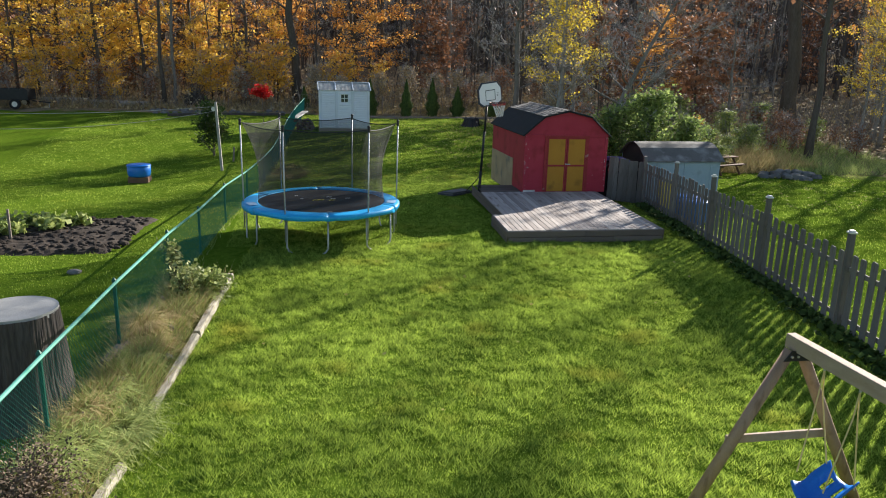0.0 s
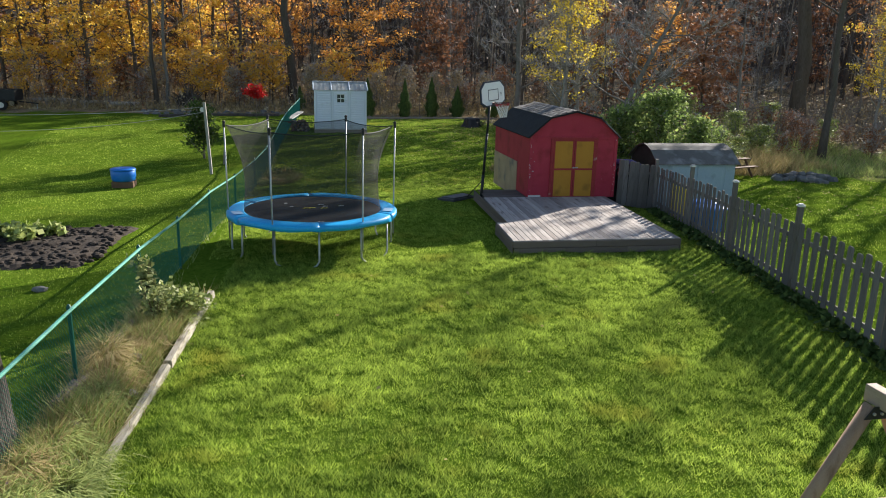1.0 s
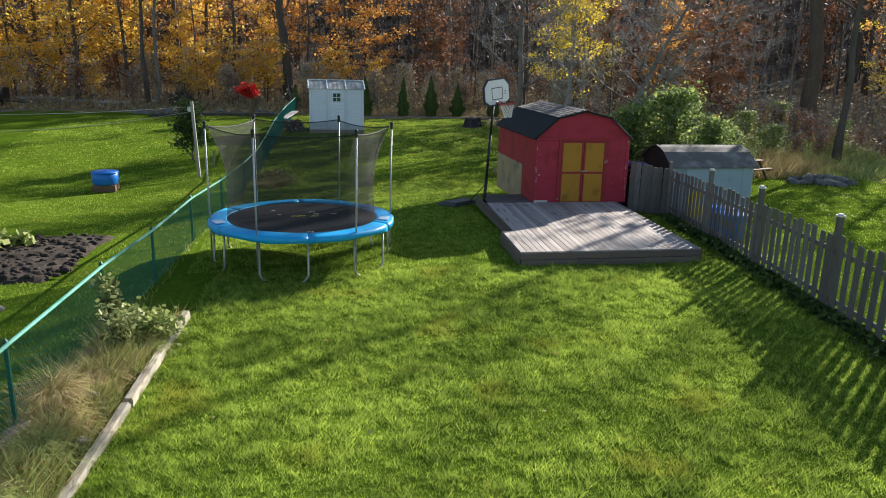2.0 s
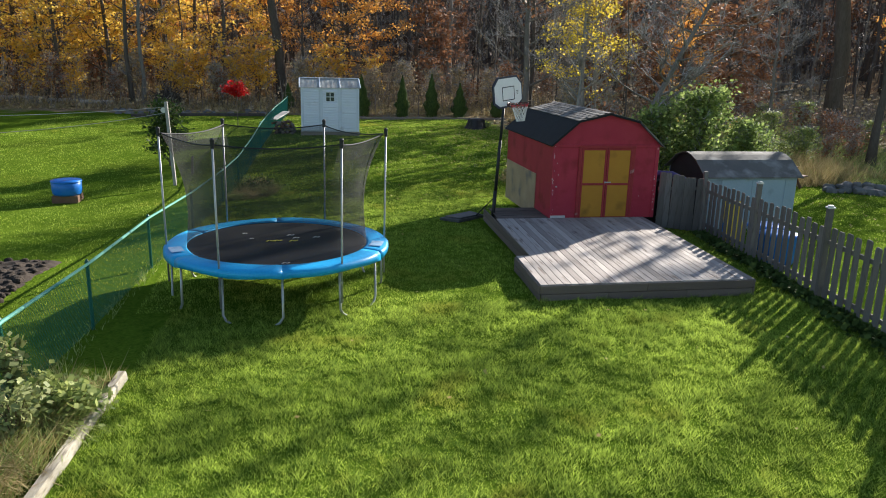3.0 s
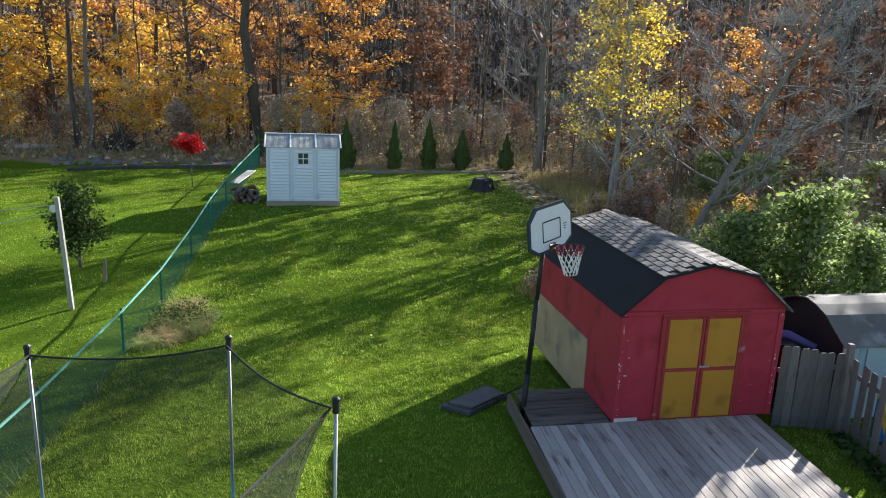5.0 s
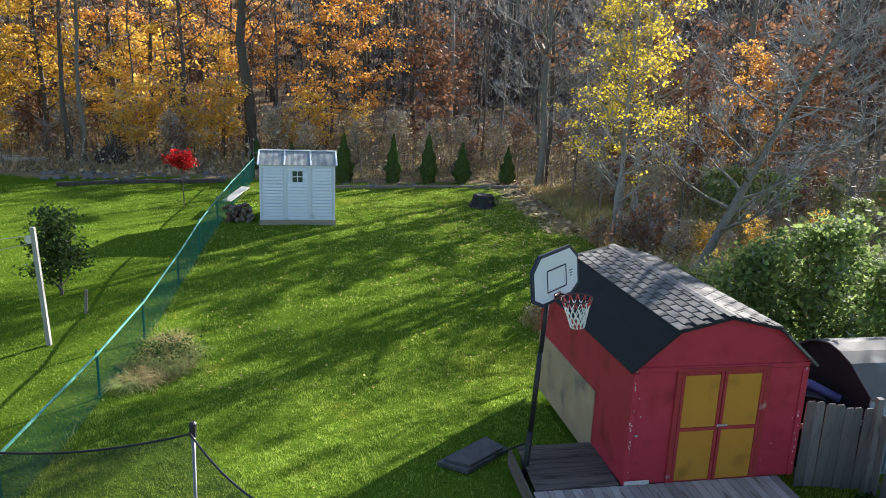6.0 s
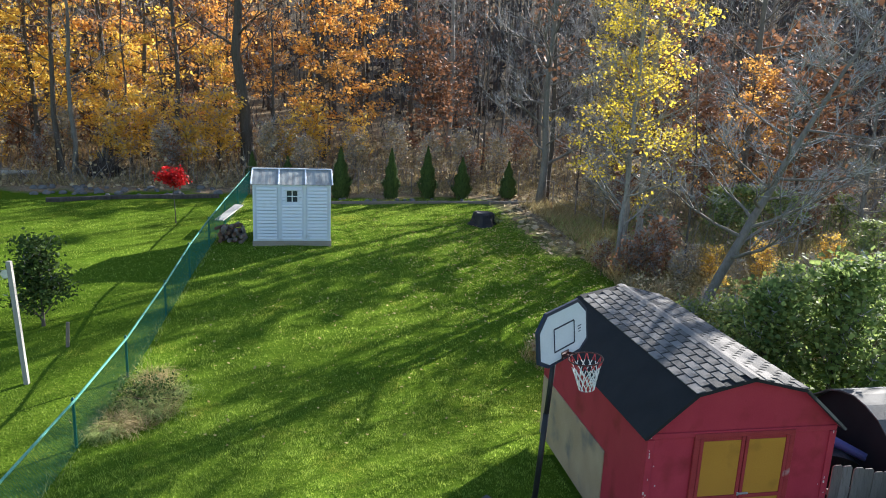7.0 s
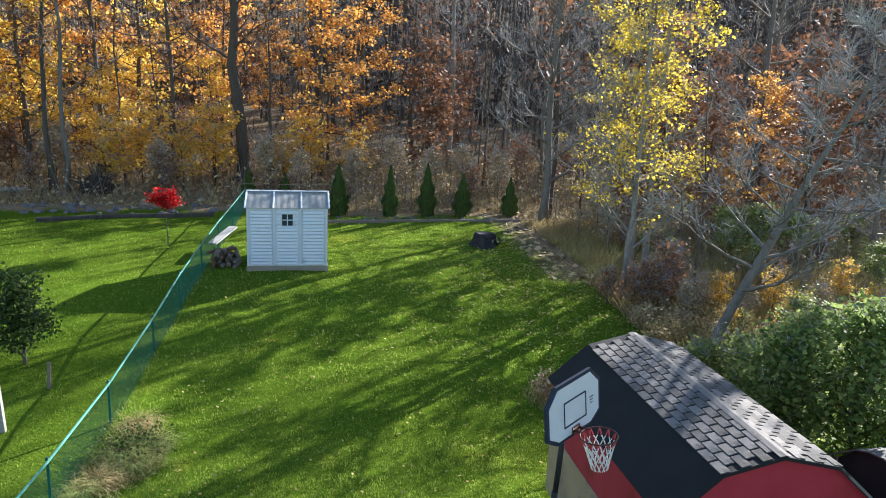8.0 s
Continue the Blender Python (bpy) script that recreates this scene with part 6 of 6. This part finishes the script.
def back_fence():
    s = thing("wire_fence", (0, 0, 0), "rusty wire fence with dark posts behind the cedars", "fence")
    xs = [-5.3, -2.5, 0.3, 3.0, 5.8, 8.6, 9.5, 9.7, 9.9]
    ys = [52.6, 52.6, 52.5, 52.5, 52.4, 52.3, 49.4, 46.8, 44.0]
    for x, y in zip(xs, ys):
        z = gh(x, y)
        part("post", Geo().tube([(x, y, z - 0.1), (x, y, z + 1.25)], 0.035, 6), M_OLDBOARD, s)
    for h in (0.35, 0.65, 0.95, 1.2):
        part("wire", Geo().tube([(x, y, gh(x, y) + h) for x, y in zip(xs, ys)], 0.009 if h < 1.1 else 0.016, 4, False), M_OLDBOARD, s)


back_fence()


def edging():
    # low timber edging along the cedar row and stones round the left bed
    for a, b in (((-1.5, 49.6), (3.4, 49.9)), ((3.45, 49.9), (8.7, 50.2))):
        timber((a[0], a[1], gh(*a) + 0.03), (b[0], b[1], gh(*b) + 0.03), 0.14, 0.15, "edging_timber", "weathered edging timber in front of the cedars", M_OLDBOARD, int(a[0] * 3) + 40)
    for a, b in (((-13.4, 49.6), (-10.9, 50.2)), ((-10.95, 50.3), (-6.3, 50.9))):
        timber((a[0], a[1], gh(*a) + 0.03), (b[0], b[1], gh(*b) + 0.03), 0.2, 0.2, "edging_timber", "dark weathered edging timber of the woodland bed", M_STUMPBARK, int(a[0] * 3) + 90)
    rnd = random.Random(14)
    shapes = [rock_mesh(30 + k, 1, 0.8, 0.6) for k in range(4)]
    for i in range(46):
        x = rnd.uniform(-15.0, -6.3)
        y = 51.0 + rnd.uniform(0, 2.4)
        k = rnd.uniform(0.08, 0.24)
        ob = tagged(new("rock", shapes[i % 4]), "grey rock in the bed at the wood's edge", "rock", "rocks at the wood's edge")
        ob.matrix_world = pose(x, y, gh(x, y) + 0.02, 0, 0, rnd.uniform(0, 360)) @ Matrix.Scale(k, 4)
    for i in range(16):
        x = rnd.uniform(-1.4, 8.5)
        y = 50.4 + rnd.uniform(0, 0.5)
        k = rnd.uniform(0.06, 0.15)
        ob = tagged(new("rock", shapes[i % 4]), "grey rock under the cedar row", "rock", "rocks at the wood's edge")
        ob.matrix_world = pose(x, y, gh(x, y) + 0.02, 0, 0, rnd.uniform(0, 360)) @ Matrix.Scale(k, 4)
    for i, (x, y, ln, r, a) in enumerate(((-16.6, 55.6, 1.9, 0.13, 20), (-18.3, 56.2, 2.4, 0.12, 8), (-21.5, 57.0, 3.2, 0.14, 4), (-25.5, 57.5, 3.0, 0.12, -3))):
        d = Vector((math.cos(math.radians(a)), math.sin(math.radians(a)), 0)) * ln / 2
        p = Vector((x, y, gh(x, y) + r))
        g = Geo().tube([p - d, p - d * 0.3 + Vector((0, 0, 0.03)), p + d], [r, r * 0.95, r * 0.85], 10)
        solid("log", g, M_LOG, "pale barkless log lying at the lawn's edge", "log", "logs at the lawn's edge", smooth=False)


edging()


def woodpile():
    s = thing("woodpile", (-5.0, 42.4, gh(-5.0, 42.4)), "untidy pile of split logs between shed and fence", "woodpile")
    rnd = random.Random(6)
    for i in range(34):
        layer = i // 9
        x = -0.40 + (i % 9) * 0.10 + rnd.uniform(-0.03, 0.03)
        z = 0.08 + layer * 0.14
        r = rnd.uniform(0.05, 0.085)
        d = Vector((rnd.uniform(-0.15, 0.15), 0.24, rnd.uniform(-0.05, 0.05)))
        p = Vector((x, rnd.uniform(-0.15, 0.5), z))
        part("log", Geo().tube([p - d, p + d], [r, r * 0.9], 6), M_OLDBOARD if i % 3 else M_BROWNWOOD, s)
    solid("plank", Geo().beam((-5.55, 43.4, gh(-5, 43) + 0.55), (-4.95, 45.2, gh(-5, 45) + 0.75), 0.34, 0.05), M_CUTWOOD, "pale wide plank lying on the woodpile", "plank")


woodpile()


def dark_stump():
    x, y = 5.04, 45.3
    s = thing("tree_stump", (x, y, gh(x, y)), "low blackened tree stump on the back lawn", "tree stump")
    vs, fs = [], []
    n = 24
    levels = [(-0.05, 0.62), (0.1, 0.52), (0.3, 0.46), (0.45, 0.44), (0.52, 0.36), (0.48, 0.1)]
    for zz, r in levels:
        for k in range(n):
            a = 2 * math.pi * k / n
            rr = r * (1 + 0.14 * math.sin(3 * a + zz * 3) + 0.1 * noise.noise(Vector((math.cos(a) * 2, math.sin(a) * 2, zz * 3))))
            vs.append((rr * math.cos(a), rr * math.sin(a), zz))
    for i in range(len(levels) - 1):
        for k in range(n):
            j = (k + 1) % n
            fs.append((i * n + k, i * n + j, (i + 1) * n + j, (i + 1) * n + k))
    fs.append(tuple(range((len(levels) - 1) * n, len(levels) * n)))
    part("wood", Geo().add(vs, fs), M_TARP, s)
    leafy_plant("weed_shrub", 5.6, 45.4, 0.35, 0.4, 160, M_PALELEAF, 0.08, 61, "thin weeds round the blackened stump", 12)


dark_stump()


def root_plate():
    x, y = -12.4, 55.6
    s = thing("uprooted_stump", (x, y, gh(x, y)), "dark upturned root plate of a fallen tree", "tree stump")
    rnd = random.Random(17)
    g = Geo()
    for i in range(70):
        a = rnd.uniform(0, math.pi)
        r = rnd.uniform(0.5, 1.25)
        e = Vector((math.cos(a) * r * 1.05, rnd.uniform(-0.6, 0.3), 0.15 + math.sin(a) * r * 1.2))
        g.tube([(rnd.uniform(-0.3, 0.3), 0, rnd.uniform(0.0, 0.4)), e * 0.5 + Vector((rnd.uniform(-.15, .15), 0, 0.1)), e], [0.09, 0.05, 0.012], 5, False)
    part("roots", g, M_BARK, s)
    me = rock_mesh(55, 0.85, 0.6, 0.95)
    me.materials.clear()
    me.materials.append(M_SOIL)
    part("earth", me, None, s, "dark earth held by the roots")


root_plate()


def trailer():
    s = thing("utility_trailer", (-23.6, 53.2, gh(-23.6, 53.2)), "dark utility trailer parked at the wood's edge", "trailer")
    part("bed", Geo().box((0, 0, 0.62), (2.6, 1.5, 0.10)), M_BLACKPLASTIC, s)
    for dy in (-0.74, 0.74):
        part("side", Geo().box((0, dy, 0.95), (2.6, 0.05, 0.58)), M_BLACKPLASTIC, s)
    for dx in (-1.28, 1.28):
        part("end", Geo().box((dx, 0, 0.95), (0.05, 1.44, 0.58)), M_BLACKPLASTIC, s)
    for dy in (-0.86, 0.86):
        w = part("wheel", Geo().tube([(0.55, dy - 0.09, 0.32), (0.55, dy + 0.09, 0.32)], 0.32, 20), M_TYRE, s)
        part("rim", Geo().tube([(0.55, dy - 0.095, 0.32), (0.55, dy + 0.095, 0.32)], 0.17, 16), M_CAP, w, "pale wheel rim")
    part("drawbar", Geo().beam((1.3, 0, 0.5), (2.4, 0, 0.38), 0.08, 0.08), M_BLACKPLASTIC, s)
    part("jack", Geo().tube([(2.3, 0, 0.0), (2.3, 0, 0.42)], 0.03, 8), M_STEEL, s)


trailer()


# ---- neighbouring side yard ----
def blue_shed():
    x0, y0 = 6.55, 24.1
    z = gh(x0 + 1.5, y0 + 1)
    s = thing("metal_shed", (x0, y0, z), "low pale blue metal shed with a worn curved grey roof", "shed")
    w, d, h = 2.75, 2.1, 1.47
    part("front_wall", Geo().box((w / 2, 0.02, h / 2), (w, 0.04, h)), M_BLUEWALL, s)
    part("back_wall", Geo().box((w / 2, d - 0.02, h / 2), (w, 0.04, h)), M_BLUEWALL, s)
    prof = [(0.04, 0), (d - 0.04, 0), (d - 0.04, h), (d * 0.78, h + 0.36), (d * 0.5, h + 0.52), (d * 0.22, h + 0.36), (0.04, h)]
    for xx, material in ((0.0, M_TARP), (w - 0.04, M_BLUEWALL)):
        k = len(prof)
        g = Geo().add([(xx + dx, a, b) for dx in (0, 0.04) for a, b in prof], [tuple(range(k)), tuple(range(2 * k - 1, k - 1, -1))] + [((i + 1) % k, i, k + i, k + (i + 1) % k) for i in range(k)])
        part("end_wall", g, material, s, "end wall hung with dark tarpaulin" if xx == 0 else "")
    for i in range(1, 8):
        part("seam", Geo().box((i * w / 8, -0.006, h / 2), (0.03, 0.012, h - 0.04), None, 0.003), M_BLUEWALL, s)
    for dx in (0.92, 1.84):
        part("door", Geo().box((dx, -0.018, h / 2 - 0.02), (0.90, 0.015, h - 0.12)), M_BLUEWALL, s, "pale blue sliding door")
    arc = [(-0.12, h - 0.04), (d * 0.10, h + 0.18), (d * 0.22, h + 0.36), (d * 0.36, h + 0.47), (d * 0.5, h + 0.52), (d * 0.64, h + 0.47), (d * 0.78, h + 0.36), (d * 0.9, h + 0.18), (d + 0.12, h - 0.04)]
    for i in range(len(arc) - 1):
        (a, b), (c, e) = arc[i], arc[i + 1]
        vs = [(xx, yy, zz + t) for xx in (-0.10, w + 0.10) for (yy, zz) in ((a, b), (c, e)) for t in (0.0, 0.025)]
        part("roof_panel", Geo().add(vs, [(0, 2, 3, 1), (4, 5, 7, 6), (1, 3, 7, 5), (0, 4, 6, 2), (0, 1, 5, 4), (2, 6, 7, 3)]), M_RUSTROOF, s)
    # tarpaulin hung beside it
    vs, fs = [], []
    n, m = 12, 8
    for i in range(n):
        for j in range(m):
            u, v = i / (n - 1), j / (m - 1)
            vs.append((5.05 + 1.3 * u, 24.4 + 1.6 * v + 0.08 * math.sin(9 * u), 0.78 + 0.42 * math.sin(math.pi * u) * (1 - 0.3 * v) + 0.05 * math.sin(13 * v + 7 * u)))
    for i in range(n - 1):
        for j in range(m - 1):
            a = i * m + j
            fs.append((a, a + m, a + m + 1, a + 1))
    k = len(vs)
    vs += [(a, b, -0.2) for a, b, c in vs]
    ring = [i * m for i in range(n)] + [(n - 1) * m + j for j in range(1, m)] + [i * m + m - 1 for i in range(n - 2, -1, -1)] + [j for j in range(m - 2, 0, -1)]
    fs += [(ring[i], ring[(i + 1) % len(ring)], ring[(i + 1) % len(ring)] + k, ring[i] + k) for i in range(len(ring))]
    solid("covered_heap", Geo().add(vs, fs), M_TARP, "heap under a black tarpaulin behind the board fence", "tarpaulin", smooth=True)
    g = Geo().tube([(5.2, 25.25, 1.06), (5.5, 25.0, 1.22), (5.85, 24.72, 1.24), (6.25, 24.45, 1.08)], [0.075, 0.085, 0.085, 0.07], 10)
    solid("tarpaulin_roll", lumpy(g, 5, 0.006), M_PURPLE, "rolled indigo tarpaulin lying on the covered heap", "tarpaulin", smooth=True)
    # bins seen between the pickets
    for i, (x, y) in enumerate(((6.5, 20.6), (6.75, 21.5))):
        t = thing("storage_bin", (x, y, gh(x, y)), "blue plastic bin standing behind the picket fence", "bin", "bins behind the fence")
        part("tub", Geo().lathe([(0.34, 0.0), (0.38, 0.1), (0.42, 0.62), (0.44, 0.64)], 20), M_BLUEPLASTIC, t, smooth=True)
        part("lid", Geo().lathe([(0.45, 0.64), (0.45, 0.68), (0.3, 0.71)], 20), M_BLUEPLASTIC, t, smooth=True)
    y_ = mat("yellow_plastic", (0.6, 0.42, 0.02), (0.75, 0.55, 0.05), 3, 0.4, bump=0.05)
    t = thing("toy_slide", (6.45, 22.3, gh(6.45, 22.3)), "yellow plastic toy slide behind the picket fence", "toy slide")
    part("chute", Geo().beam((0, 0.0, 0.10), (0.4, 0.9, 0.85), 0.45, 0.05).beam((-0.2, 0.0, 0.17), (0.2, 0.9, 0.92), 0.05, 0.10).beam((0.22, 0.0, 0.17), (0.62, 0.9, 0.92), 0.05, 0.10), y_, t)
    part("support", Geo().box((0.42, 0.95, 0.42), (0.45, 0.08, 0.84)), M_BLUEPLASTIC, t, "blue support")


blue_shed()


def picnic_table():
    s = thing("picnic_table", (13.1, 30.6, gh(13.1, 30.6)), "dark brown wooden picnic table on the neighbouring lawn", "table", turn=20)
    for i in range(5):
        part("plank", Geo().box((0, -0.3 + i * 0.15, 0.73), (1.7, 0.14, 0.04)), M_BROWNWOOD, s)
    for dy in (-0.68, 0.68):
        part("seat", Geo().box((0, dy, 0.45), (1.7, 0.24, 0.04)), M_BROWNWOOD, s)
    for dx in (-0.6, 0.6):
        for sg in (-1, 1):
            part("leg", Geo().beam((dx, sg * 0.72, 0.0), (dx, sg * 0.25, 0.71), 0.05, 0.09), M_BROWNWOOD, s)
        part("cross_bar", Geo().box((dx + 0.05, 0, 0.41), (0.05, 1.5, 0.09)), M_BROWNWOOD, s)


picnic_table()


def rock_heap():
    rnd = random.Random(23)
    shapes = [rock_mesh(70 + k, 1, 0.85, 0.65) for k in range(4)]
    for i in range(26):
        a, r = rnd.uniform(0, 6.28), rnd.uniform(0, 1) ** 0.5
        x, y = 15.9 + 1.35 * r * math.cos(a), 29.6 + 0.85 * r * math.sin(a)
        k = rnd.uniform(0.13, 0.28)
        ob = tagged(new("rock", shapes[i % 4]), "grey rock in the low heap on the lawn", "rock", "rock heap")
        ob.matrix_world = pose(x, y, gh(x, y) + 0.25 * (1 - r), 0, 0, rnd.uniform(0, 360)) @ Matrix.Scale(k, 4)


rock_heap()


# ---- swing set ----
def swing_set():
    T = Vector((-0.19, 6.50, 1.86))
    s = thing("swing_set", (T.x, T.y, 0), "wooden A-frame swing set with black corner brackets", "swing set")
    part("beam", Geo().beam((0, 0.10, T.z), (0.10, -3.1, T.z), 0.105, 0.145), M_BEAM, s, "squared top beam")
    for yy in (0.0, -2.9):
        for sg in (-1, 1):
            part("leg", Geo().tube([(sg * 0.06 + (0.1 if yy else 0), yy - 0.01, T.z - 0.07), (sg * 1.02 + (0.1 if yy else 0), yy - 0.01, -0.05)], [0.058, 0.062], 12), M_SWINGWOOD, s, smooth=True)
        part("cross_bar", Geo().beam((-0.60 + (0.1 if yy else 0), yy + 0.06, 0.80), (0.60 + (0.1 if yy else 0), yy + 0.06, 0.80), 0.04, 0.09), M_BEAM, s)
        b = part("bracket", Geo().prism([(-0.17, T.z - 0.16), (0.17, T.z - 0.16), (0.09, T.z - 0.05), (-0.09, T.z - 0.05)], yy - 0.085, yy - 0.078), M_BLACKPLASTIC, s, "black steel corner bracket")
        for bx in (-0.09, -0.02, 0.07):
            part("bolt", Geo().tube([(bx, yy - 0.084, T.z - 0.11), (bx, yy - 0.10, T.z - 0.11)], 0.013, 8), M_STEEL, b)
    # moulded swing seat on ropes
    w = thing("bucket_swing", (T.x + 0.06, T.y - 0.62, 0), "blue moulded toddler swing hung on yellow ropes", "swing")
    zt = T.z - 0.075
    zs = 0.44
    for dy in (0.24, -0.24):
        part("hanger", Geo().tube([(0, dy, zt + 0.01), (0, dy, zt - 0.06)], 0.012, 6), M_STEEL, w)
        for dx in (-0.16, 0.17):
            part("rope", Geo().tube([(0, dy, zt - 0.05), (dx * 0.15, dy, zt - 0.32), (dx, dy * 0.8, zs + 0.24)], 0.008, 6), M_ROPE, w)
    vs, fs = [], []
    n, m = 12, 9
    for i in range(n):
        u = i / (n - 1)
        for j in range(m):
            v = j / (m - 1) * 2 - 1
            x = -0.20 + 0.36 * u + (0.10 if u > 0.6 else 0) * (u - 0.6)
            zz = zs + 0.34 * max(0, u - 0.42) ** 0.8 + 0.10 * max(0, 0.25 - u) + 0.12 * abs(v) ** 3
            vs.append((x, v * (0.21 - 0.03 * abs(u - 0.5)), zz))
    for i in range(n - 1):
        for j in range(m - 1):
            if 7 <= i <= 9 and j in (2, 5):
                continue
            a = i * m + j
            fs.append((a, a + m, a + m + 1, a + 1))
    seat = part("seat", Geo().add(vs, fs), M_BLUEPLASTIC, w, "blue moulded shell with slots", True)
    md = seat.modifiers.new("thick", "SOLIDIFY")
    md.thickness = 0.02


swing_set()
